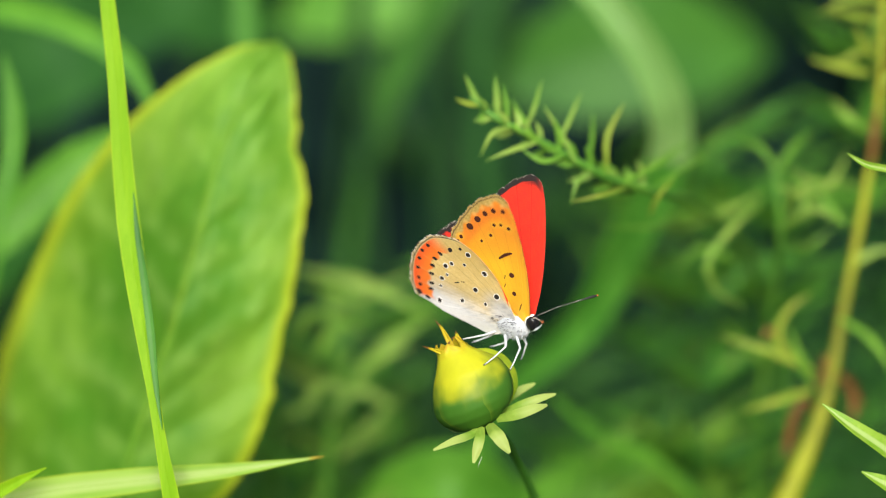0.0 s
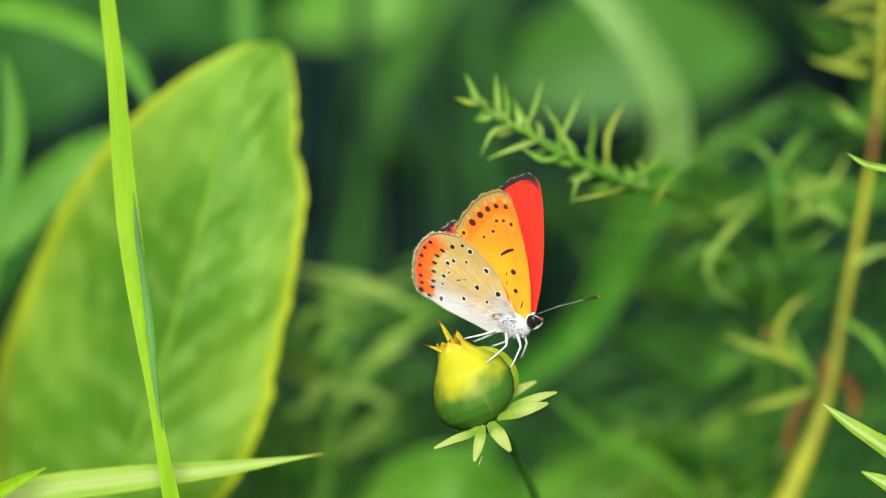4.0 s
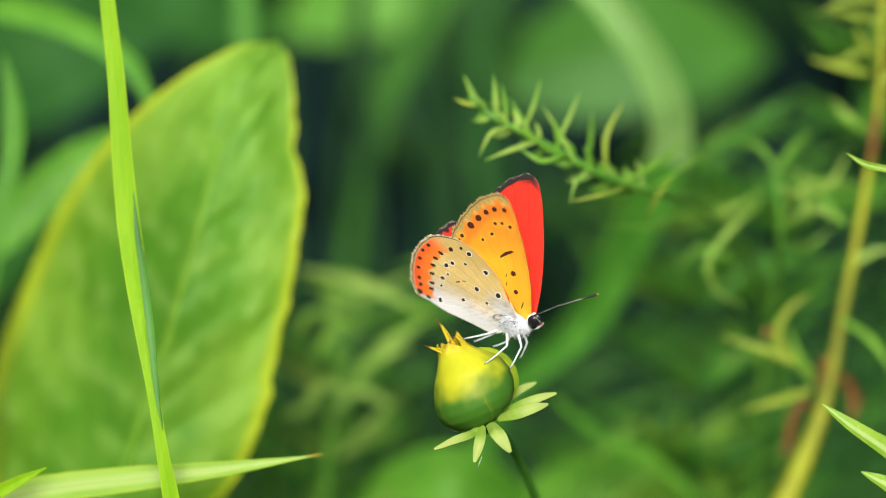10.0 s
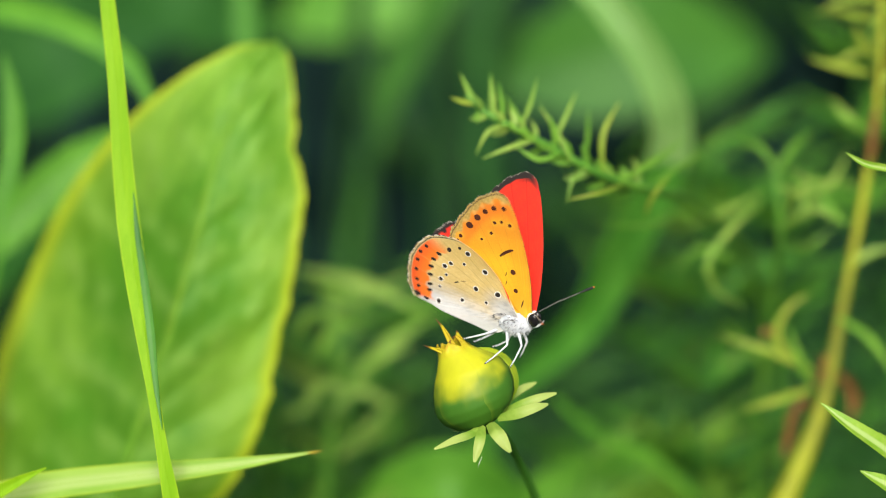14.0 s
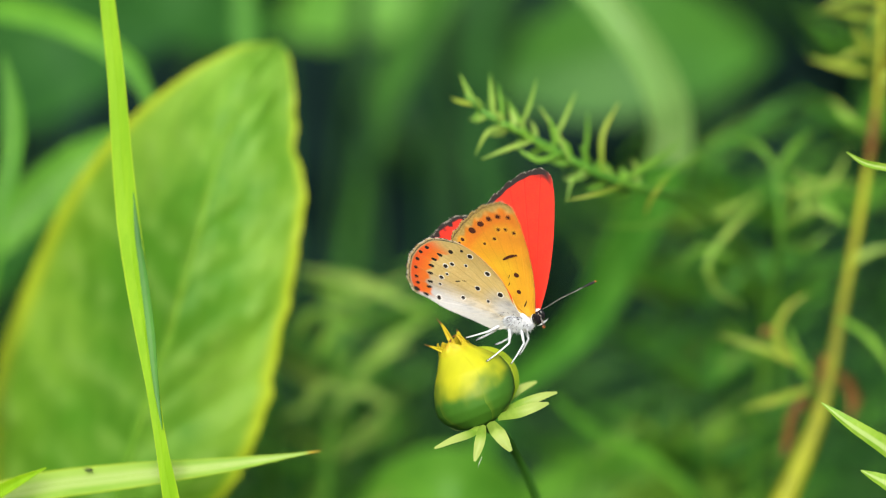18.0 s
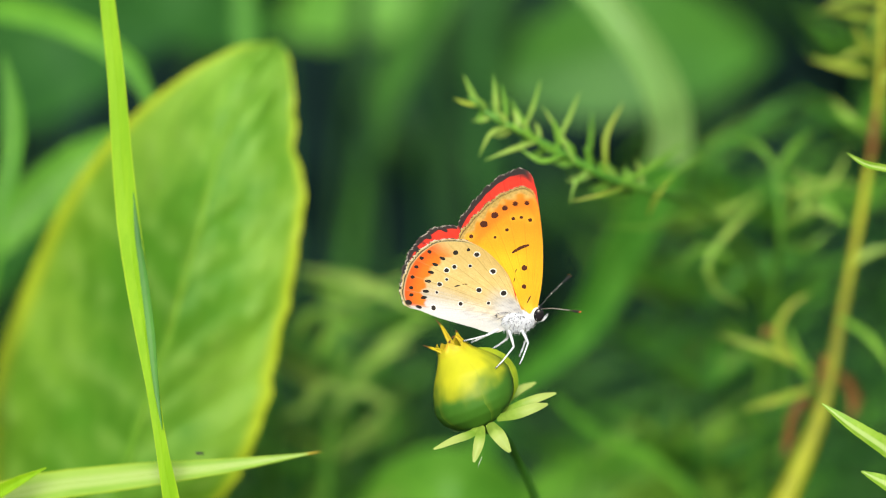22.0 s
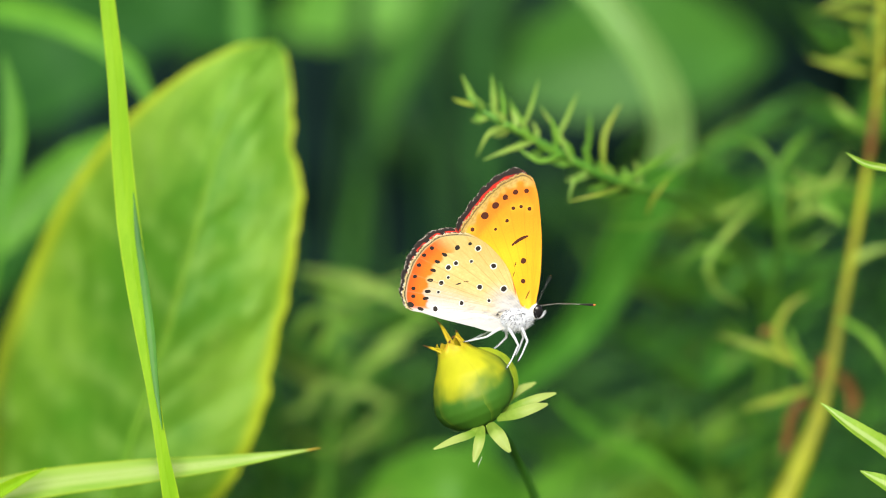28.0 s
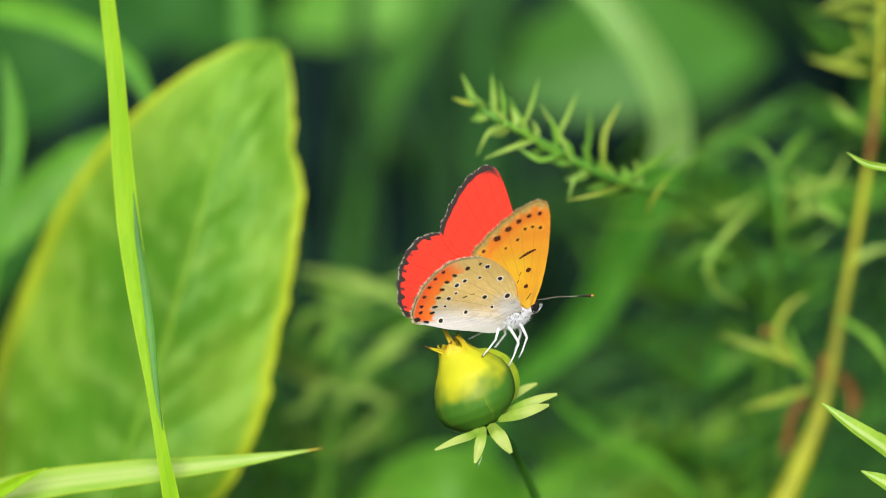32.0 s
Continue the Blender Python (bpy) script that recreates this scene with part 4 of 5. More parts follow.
def wing(kind, sign, parent):
    """One wing. sign -1: the right wing, whose underside looks to -y; +1: the left one."""
    fore = kind == "fore"
    base = np.array(FORE_BASE if fore else HIND_BASE)
    rows, cols = 80, 330
    edge = curve_through([(x, z, 0) for x, z in (FORE_EDGE if fore else HIND_EDGE)], cols)[:, :2]
    veins = [0.12, 0.22, 0.31, 0.37, 0.43, 0.485, 0.54, 0.595, 0.65, 0.70, 0.80] if fore else [0.14, 0.22, 0.29, 0.35, 0.41, 0.47, 0.53, 0.59, 0.645, 0.70, 0.80]
    outer = (0.40, 0.685) if fore else (0.29, 0.665)
    s = np.linspace(0, 1, cols + 1)[None, :]
    v = (0.02 + 0.98 * (1 - (1 - np.linspace(0, 1, rows + 1)) ** 1.7))[:, None]
    reach = np.linalg.norm(edge - base, axis=1)[None, :]
    on_margin = ease(s, outer[0] - 0.05, outer[0] + 0.02) * (1 - ease(s, outer[1] - 0.01, outer[1] + 0.012)) + 0 * v
    jag = on_margin * (0.006 * np.sin(s * 118) + 0.006 * np.sin(s * 700 + 4 * np.sin(s * 90)) + 0.004 * ripple(s * 300, 0 * s, 3))
    p = base + (edge - base)[None, :, :] * (v * (1 + jag * ease(v, 0.96, 1.0)))[:, :, None]
    px, pz = p[:, :, 0], p[:, :, 1]
    vein = np.min([np.abs(s - w) for w in veins], axis=0) * reach * v * 6.0
    gap = (1 - v) * reach
    line = np.exp(-(vein / 0.10) ** 2) * ease(v, 0.15, 0.4)
    relief = 0.03 * line
    camber = 0.5 * np.sin(v * 2.6) + 0.12 * ripple(px * 0.35, pz * 0.35, 7 if fore else 9)
    lift = (0.0 if fore else 0.30) + relief - 0.45 * camber
    if not fore:
        lift = lift + 0.75 * (1 - ease(pz, 0.4, 4.2)) * ease(-px, -1.0, 1.5) * (1 - ease(-px, 9.0, 13.5))
    grid = np.stack([px, sign * lift, pz], axis=2)
    grain = 0.5 + 0.5 * ripple(px * 5, pz * 5, 1)
    streak = 0.5 + 0.5 * ripple(s * 420 + 0 * v, v * 6 + 0 * s, 8)
    comb = ease(0.5 + 0.5 * np.sin(s * (330 if fore else 215) + 3 * ripple(s * 60, 0 * s, 2)) , 0.2, 0.8) + 0 * v
    fringe = on_margin * (1 - ease(gap, 0.05 if fore else 0.07, 0.13 if fore else 0.20))
    # upper side: fiery red with a black border
    c = lerp3(lerp3((0.84, 0.020, 0.012), (0.82, 0.036, 0.012), grain), (0.70, 0.022, 0.010), 0.25 * streak)
    c = lerp3(c, (0.34, 0.012, 0.008), 0.6 * line)
    border = (0.95 if fore else 0.75) + 0.12 * ripple(s * 90, 0 * s, 4) + (0.0 if fore else 0.85) * np.clip(np.sin(s * 110) - 0.35, 0, 1)
    dark = on_margin * (1 - ease(gap, border - 0.2, border))
    if fore:
        dark = np.maximum(dark, 0.9 * (1 - ease(gap, 0.08, 0.2)) * (1 - ease(s, 0.36, 0.42)))
        dark = np.maximum(dark, on_margin * (1 - ease(gap, 0.9, 1.7)) * np.exp(-((s - 0.40) / 0.05) ** 2))
    else:
        tooth = np.maximum(0.0, np.cos((s - 0.38) * 105)) ** 4
        dark = np.maximum(dark, on_margin * ease(s, 0.40, 0.46) * tooth * (1 - ease(gap, 1.0, 1.35)))
        c = lerp3(c, (0.40, 0.34, 0.28), ease(s, 0.80, 0.9) + 0 * v)
    c = lerp3(c, (0.022, 0.016, 0.014), dark)
    upper = lerp3(c, lerp3((0.05, 0.04, 0.035), (0.36, 0.33, 0.28), comb), fringe)
    # underside
    if fore:
        c = lerp3((1.0, 0.50, 0.016), (0.98, 0.35, 0.015), ease(pz, 9, 18))
        c = lerp3(c, (0.95, 0.22, 0.015), 0.7 * on_margin * (1 - ease(np.abs(gap - 2.3), 0.4, 1.7)))
        c = lerp3(c, (1.0, 0.66, 0.02), 0.75 * (1 - ease(px - 0.12 * pz, -1.5, 1.5)) * (1 - ease(pz, 10, 14)))
        c = lerp3(c, (0.60, 0.25, 0.02), 0.34 * line + 0.10 * streak)
        rim = on_margin * (1 - ease(gap + 0.28 * np.sin(s * 118), 0.95, 1.55))
        c = lerp3(c, lerp3((0.52, 0.34, 0.07), (0.70, 0.48, 0.15), grain), rim)
        c = lerp3(c, (0.07, 0.045, 0.025), on_margin * np.exp(-((gap - 0.38) / 0.10) ** 2) * 0.9)
        c = lerp3(c, (0.30, 0.17, 0.04), 0.7 * (1 - ease(gap, 0.06, 0.16)) * (1 - ease(s, 0.36, 0.42)))
        c = lerp3(c, (1.0, 0.66, 0.05), 0.6 * (1 - ease(v, 0.05, 0.2)) + 0 * s)
        for q, (x, z, r) in enumerate(FORE_SPOTS[:12]):
            if q < 5:
                away = np.array([x - 2.0, z - 9.0]) / math.hypot(x - 2.0, z - 9.0)
                near = np.exp(-(((px - x - away[0] * 0.85) ** 2 + (pz - z - away[1] * 0.85) ** 2) / 0.36 ** 2) ** 1.5)
                c = lerp3(c, (0.95, 0.60, 0.16), 0.55 * near)
            else:
                near = np.exp(-((px - x) ** 2 + (pz - z) ** 2) / (r * 2.0) ** 2)
                c = lerp3(c, (1.0, 0.60, 0.04), 0.7 * near)
    else:
        c = lerp3((0.78, 0.58, 0.20), (0.86, 0.67, 0.27), grain)
        c = lerp3(c, (0.70, 0.48, 0.12), 0.45 * ease(pz, 7.0, 11) * ease(px, -11, -5))
        pale = 1 - ease(pz + 0.20 * (px + 6) + 1.2 * (1 - v) + 0.9 * (streak - 0.5), 2.2, 6.8)
        white = lerp3((0.64, 0.65, 0.65), (0.40, 0.42, 0.46), 0.8 * ease(ripple(px * 3.2 + pz * 1.5, pz * 5, 12), 0.12, 0.5) * (1 - ease(v, 0.35, 0.8)))
        c = lerp3(c, white, np.maximum(pale, 1 - ease(v, 0.15, 0.42)))
        c = lerp3(c, (0.42, 0.26, 0.06), (0.50 * line + 0.22 * streak) * (1 - 0.65 * pale))
        band = ease(s, 0.34, 0.42) * (1 - ease(s, 0.645, 0.66))
        flame = band * ease(gap, 0.52, 0.72) * (1 - ease(gap + 0.30 * np.sin(s * 110) + 0.25 * (streak - 0.5), 3.05, 3.45)) * (1 - 0.35 * line)
        c = lerp3(c, lerp3((1.0, 0.12, 0.012), (1.0, 0.22, 0.014), ease(gap, 0.8, 2.8)), flame)
        c = lerp3(c, (0.70, 0.56, 0.26), on_margin * (1 - ease(gap, 0.50, 0.72)))
        c = lerp3(c, (0.02, 0.018, 0.016), on_margin * np.exp(-((gap - 0.42) / 0.10) ** 2))
    under = lerp3(c, lerp3((0.06, 0.05, 0.035), (0.44, 0.40, 0.28) if fore else (0.74, 0.71, 0.62), comb), fringe)
    va, f, t = sheet_arrays(grid, 0.05)
    m = (rows + 1) * (cols + 1)
    front = va[:m, 1].mean() < va[m:, 1].mean()
    is_under_first = front if sign < 0 else not front
    first, second = (under, upper) if is_under_first else (upper, under)
    tints = np.vstack([first.reshape(-1, 3), second.reshape(-1, 3)])
    label = ("orange forewing spotted black beneath, fiery red above" if fore else "pale hindwing with orange band beneath, red above")
    ob = part("forewing" if fore else "hindwing", (va / 1000, f, t), SCALES, parent, label, tints)

    coarse = grid[::1, ::2].reshape(-1, 3)

    def surface(x, z):
        k = int(np.argmin((coarse[:, 0] - x) ** 2 + (coarse[:, 2] - z) ** 2))
        return coarse[k, 1]

    def mark(x, z, rx, rz, tilt, lift, material, seed, name="spot"):
        k = 14
        rnd = np.random.RandomState(seed)
        y0 = surface(x, z) + sign * lift
        verts, faces = [], []
        wob = 1 + 0.16 * (rnd.rand(k) - 0.5)
        for y in (y0 - sign * (lift * 0.9), y0):
            verts.append((x, y, z))
            for q in range(k):
                a = 2 * math.pi * q / k
                dx, dz = rx * math.cos(a) * wob[q], rz * math.sin(a) * wob[q]
                xx, zz = x + dx * math.cos(tilt) - dz * math.sin(tilt), z + dx * math.sin(tilt) + dz * math.cos(tilt)
                verts.append((xx, surface(xx, zz) + y - y0 + sign * lift, zz))
        for q in range(k):
            r = (q + 1) % k
            faces += [(0, 1 + r, 1 + q), (k + 1, k + 2 + q, k + 2 + r), (1 + q, 1 + r, k + 2 + r, k + 2 + q)]
        vb = np.array(verts)
        made = part(name, (vb / 1000, faces, np.zeros((len(vb), 2))), material, ob)
        made.data.polygons.foreach_set("use_smooth", [False] * len(made.data.polygons))

    spots_here = FORE_SPOTS if fore else HIND_SPOTS
    for q, (x, z, r) in enumerate(spots_here):
        if not fore and q not in (1, 2):
            mark(x, z, r * 1.42, r * 1.42, 0, 0.04, SPOT_WHITE, q, "spot_ring")
        mark(x, z, r * 1.05, r, 0.4 * q, 0.052, SPOT_BROWN if fore else SPOT_BLACK, q + 40)
    if fore:
        for q in range(7):
            f = q / 6
            mark(-0.15 + 1.75 * f, 11.85 + 1.15 * f - 0.5 * (f - 0.5) ** 2, 0.27, 0.15 + 0.09 * math.sin(3.14 * f), 0.85 - 0.7 * f, 0.04 + 0.003 * q, SPOT_BROWN, 90 + q, "bar_mark")
        mark(2.5, 4.6, 0.08, 0.7, -0.35, 0.04, SPOT_BROWN, 97, "bar_mark")
        for q, z in enumerate((5.2, 7.0, 8.4)):
            mark(0.2 + 0.1 * q, z + 0.5, 0.06, 0.35, -0.25, 0.04, SPOT_BROWN, 98 + q, "bar_mark")
    else:
        for q, (x, z) in enumerate(HIND_INNER):
            mark(x, z, 0.42, 0.24, -0.45 + 0.12 * q, 0.052, SPOT_BLACK, 20 + q)
        for q, (x, z) in enumerate(HIND_OUTER):
            mark(x, z, 0.30, 0.26, -0.4 + 0.1 * q, 0.052, SPOT_BLACK, 30 + q)
        mark(-13.7, 3.1, 0.5, 0.35, -0.5, 0.052, SPOT_BLACK, 38)
        mark(-12.3, 2.55, 0.45, 0.22, -0.3, 0.052, SPOT_BLACK, 39)
        mark(-7.3, 6.1, 0.42, 0.10, 0.35, 0.04, SPOT_BLACK, 41, "bar_mark")
        mark(-6.3, 6.45, 0.35, 0.08, 0.1, 0.04, SPOT_BROWN, 42, "bar_mark")
    return ob


def fuzz(centre, radii, count, length, thick, seed, sweep=(-0.6, 0, -0.3)):
    """Short hairs that stand on a rounded body."""
    rnd = np.random.RandomState(seed)
    pieces = []
    for k in range(count):
        n = rnd.normal(size=3)
        n /= np.linalg.norm(n)
        p = np.asarray(centre) + n * np.asarray(radii) * 0.95
        d = n + np.asarray(sweep) + rnd.normal(size=3) * 0.25
        d /= np.linalg.norm(d)
        q = p + d * length * rnd.uniform(0.5, 1.2)
        s = np.cross(d, rnd.normal(size=3))
        s = s / np.linalg.norm(s) * thick
        w = np.cross(d, s)
        verts = np.array([p + s, p - s * 0.5 + w * 0.8, p - s * 0.5 - w * 0.8, q])
        pieces.append((verts, [(0, 1, 3), (1, 2, 3), (2, 0, 3), (0, 2, 1)], np.zeros((4, 2))))
    return join(*pieces)


HIPS = {"R1": (1.7, -0.7, 0.0), "R2": (0.0, -0.8, -0.3), "R3": (-1.5, -0.7, -0.1), "L1": (1.7, 0.7, 0.0), "L2": (0.0, 0.8, -0.3), "L3": (-1.5, 0.7, -0.1)}
LEG_LENGTH = {"R1": 5.0, "R2": 6.1, "R3": 5.0, "L1": 4.2, "L2": 3.7, "L3": 4.4}


def leg(key, parent):
    """A leg along -z from its hip, the knee bent to +x; the foot is banded black."""
    n = LEG_LENGTH[key]
    bow = 0.22 * n if key[1] == "1" else (0.24 * n if key[1] == "2" else 0.10 * n)
    knee, heel = (bow, 0, -0.36 * n), (bow * 0.45, 0, -0.76 * n)
    limb = part("leg", mm(join(tube_mm([(0, 0, 0.4), (bow * 0.55, 0, -0.15 * n), knee], [0.22, 0.20, 0.14], 10, 8),
                               tube_mm([knee, heel], [0.14, 0.10], 8, 8))), FUR, parent, "thin white hairy leg")
    marks = [tube_mm([np.array(heel) * (1 - a) + np.array((0, 0, -n)) * a, np.array(heel) * (1 - b) + np.array((0, 0, -n)) * b], [r, r * 0.95], 2, 8)
             for a, b, r in ((0.50, 0.56, 0.110), (0.70, 0.78, 0.104), (0.88, 1.0, 0.115))]
    part("foot", mm(tube_mm([heel, (0, 0, -n)], [0.11, 0.09], 6, 8)), FUR, limb, "white foot")
    for b in marks:
        part("foot_band", mm(b), HORN_BLACK, limb, "black band")
    limb.location = Vector(HIPS[key]) / 1000
    return limb


def tube_mm(points, radii, n, sides):
    """A tube in millimetres."""
    v, f, t = tube_arrays([np.asarray(p, float) / 1000 for p in points], radii, n, sides)
    return v * 1000, f, t


def antenna(sign, parent):
    """A ringed feeler along +x, thickened to a club with an orange tip."""
    length = 9.8
    pieces = []
    stalk = part("antenna", mm(tube_mm([(0, 0, 0), (length * 0.35, 0, 0.25), (length * 0.75, 0, 0.1)], [0.075, 0.06, 0.06], 24, 6)), HORN_BLACK, parent, "thin black antenna ringed white")
    for k in range(20):
        f = 0.05 + 0.70 * k / 20
        z = np.interp(f, [0, 0.35, 0.75], [0, 0.25, 0.1])
        pieces.append(tube_mm([(length * f, 0, z), (length * f + 0.075, 0, z)], [0.074, 0.074], 1, 6))
    for r in pieces:
        part("ring", mm(r), SPOT_WHITE, stalk)
    part("club", mm(tube_mm([(length * 0.75, 0, 0.1), (length * 0.83, 0, 0.07), (length * 0.92, 0, 0.03), (length * 0.97, 0, 0)], [0.09, 0.16, 0.19, 0.16], 14, 8)), HORN_BLACK, stalk, "black club")
    part("tip", mm(tube_mm([(length * 0.97, 0, 0), (length * 0.987, 0, 0), (length, 0, 0)], [0.14, 0.12, 0.03], 6, 8)), HORN_ORANGE, stalk, "orange tip")
    stalk.location = Vector((4.1, 0.42 * sign, 3.15)) / 1000
    return stalk


def butterfly():
    ob = thing("butterfly", Vector((0.0086, 0, PERCH - 0.011)), "orange and red copper butterfly perched on a bud", "butterfly")
    p = {}
    thorax = part("thorax", mm(ball_arrays((0.9, 0, 1.25), (2.7, 1.25, 1.75), 16, 20, 0.05)), FUR, ob, "white furry thorax")
    part("fur", mm(fuzz((0.9, 0, 1.25), (2.7, 1.3, 1.8), 950, 0.55, 0.035, 1)), FUR, thorax, "white hairs")
    part("dark_fur", mm(fuzz((0.9, 0, 1.35), (2.4, 1.32, 1.4), 150, 0.55, 0.05, 2)), FUR_DARK, thorax, "scattered dark hairs")
    for s in (-1, 1):
        part("dark_fur", mm(fuzz((0.2, 0.95 * s, 2.0), (2.0, 0.35, 0.6), 90, 0.5, 0.05, 20 + s)), FUR_DARK, thorax, "dark hairs at the wing roots")
    abdomen = part("abdomen", mm(tube_mm([(-0.8, 0, 1.3), (-3.5, 0, 1.5), (-7, 0, 1.9), (-10, 0, 2.4), (-11.3, 0, 2.7)], [0.8, 0.8, 0.7, 0.5, 0.12], 26, 14)), FUR, ob, "slender pale abdomen")
    part("fur", mm(fuzz((-3.2, 0, 1.2), (3.0, 0.75, 1.0), 300, 0.7, 0.04, 3)), FUR, abdomen, "white hairs")
    head = part("head", mm(ball_arrays((3.6, 0, 2.1), (0.82, 0.78, 1.0), 12, 16, 0.05)), FUR, ob, "white furry head")
    part("fur", mm(fuzz((3.5, 0, 2.0), (0.85, 0.8, 1.0), 160, 0.32, 0.035, 4, (-0.2, 0, -0.2))), FUR, head, "white hairs")
    for s in (-1, 1):
        part("eye_rim", mm(ball_arrays((3.80, 0.40 * s, 2.32), (0.82, 0.40, 1.06), 12, 18)), SPOT_WHITE, head, "white eye rim")
        part("eye", mm(ball_arrays((3.98, 0.44 * s, 2.33), (0.80, 0.50, 1.02), 12, 18)), EYE, head, "large glossy black eye")
        palp = part("palp", mm(tube_mm([(4.0, 0.25 * s, 1.3), (4.6, 0.25 * s, 1.5), (5.05, 0.22 * s, 1.95), (5.3, 0.2 * s, 2.35)], [0.15, 0.15, 0.11, 0.05], 12, 8)), FUR, head, "white feeler beside the mouth")
        part("palp_tip", mm(tube_mm([(5.05, 0.22 * s, 1.97), (5.4, 0.2 * s, 2.5)], [0.10, 0.03], 4, 6)), HORN_BLACK, palp, "dark tip")
    for s, nm in ((-1, "R"), (1, "L")):
        p["fore" + nm] = wing("fore", s, ob)
        p["hind" + nm] = wing("hind", s, ob)
        p["antenna" + nm] = antenna(s, ob)
    for key in HIPS:
        p[key] = leg(key, ob)
    return ob, p


def small_fly():
    """A tiny dark fly that walks along the low blade; millimetres, head to +x."""
    ob = thing("small_fly", spot(-60, 880, 10), "tiny dark fly walking on a grass blade", "fly")
    part("abdomen", mm(ball_arrays((-0.28, 0, 0.32), (0.34, 0.15, 0.16), 8, 10)), HORN_BLACK, ob)
    part("thorax", mm(ball_arrays((0.12, 0, 0.36), (0.2, 0.16, 0.18), 8, 10)), HORN_BLACK, ob)
    part("head", mm(ball_arrays((0.38, 0, 0.36), (0.12, 0.14, 0.13), 8, 10)), EYE, ob)
    for s in (-1, 1):
        flat = ribbon_grid([(0.0001, s * 0.0001, 0.00052), (-0.0003, s * 0.0002, 0.00055), (-0.00075, s * 0.00022, 0.00048)], [0.1, 0.3, 0.22], facing=(0, 0, 1), n=8, across=4)
        part("wing", sheet_arrays(flat, 0.00001), FUR_DARK, ob, "folded greyish wing")
        for x in (-0.05, 0.12, 0.28):
            part("leg", mm(tube_mm([(x, 0.1 * s, 0.3), (x * 1.4, 0.32 * s, 0.34), (x * 1.8, 0.45 * s, 0.0)], [0.03, 0.025, 0.015], 6, 5)), HORN_BLACK, ob)
    return ob


def silk_thread():
    ob = thing("silk_thread", spot(850, 818, -5), "fine pale silk thread hanging below the bud", "thread")
    part("strand", tube_arrays(spots((853, 808, -5), (851, 814, -5.2), (848, 820, -5.4), (847, 828, -5.4)), [0.012, 0.022, 0.022, 0.01], 16, 5), SPOT_WHITE, ob, origin=ob.location)
    return ob


BUD_PLANT = bud_plant()
MIDGE = small_fly()
silk_thread()
FLY, FLY_PARTS = butterfly()


# ---- all that moves ----
def fly_pose(yaw, pitch, roll, x, z):
    turn = Matrix.Rotation(radians(yaw), 4, "Z") @ Matrix.Rotation(radians(pitch), 4, "Y") @ Matrix.Rotation(radians(roll), 4, "X")
    return Matrix.Translation((x / 1000, 0, PERCH + z / 1000)) @ turn


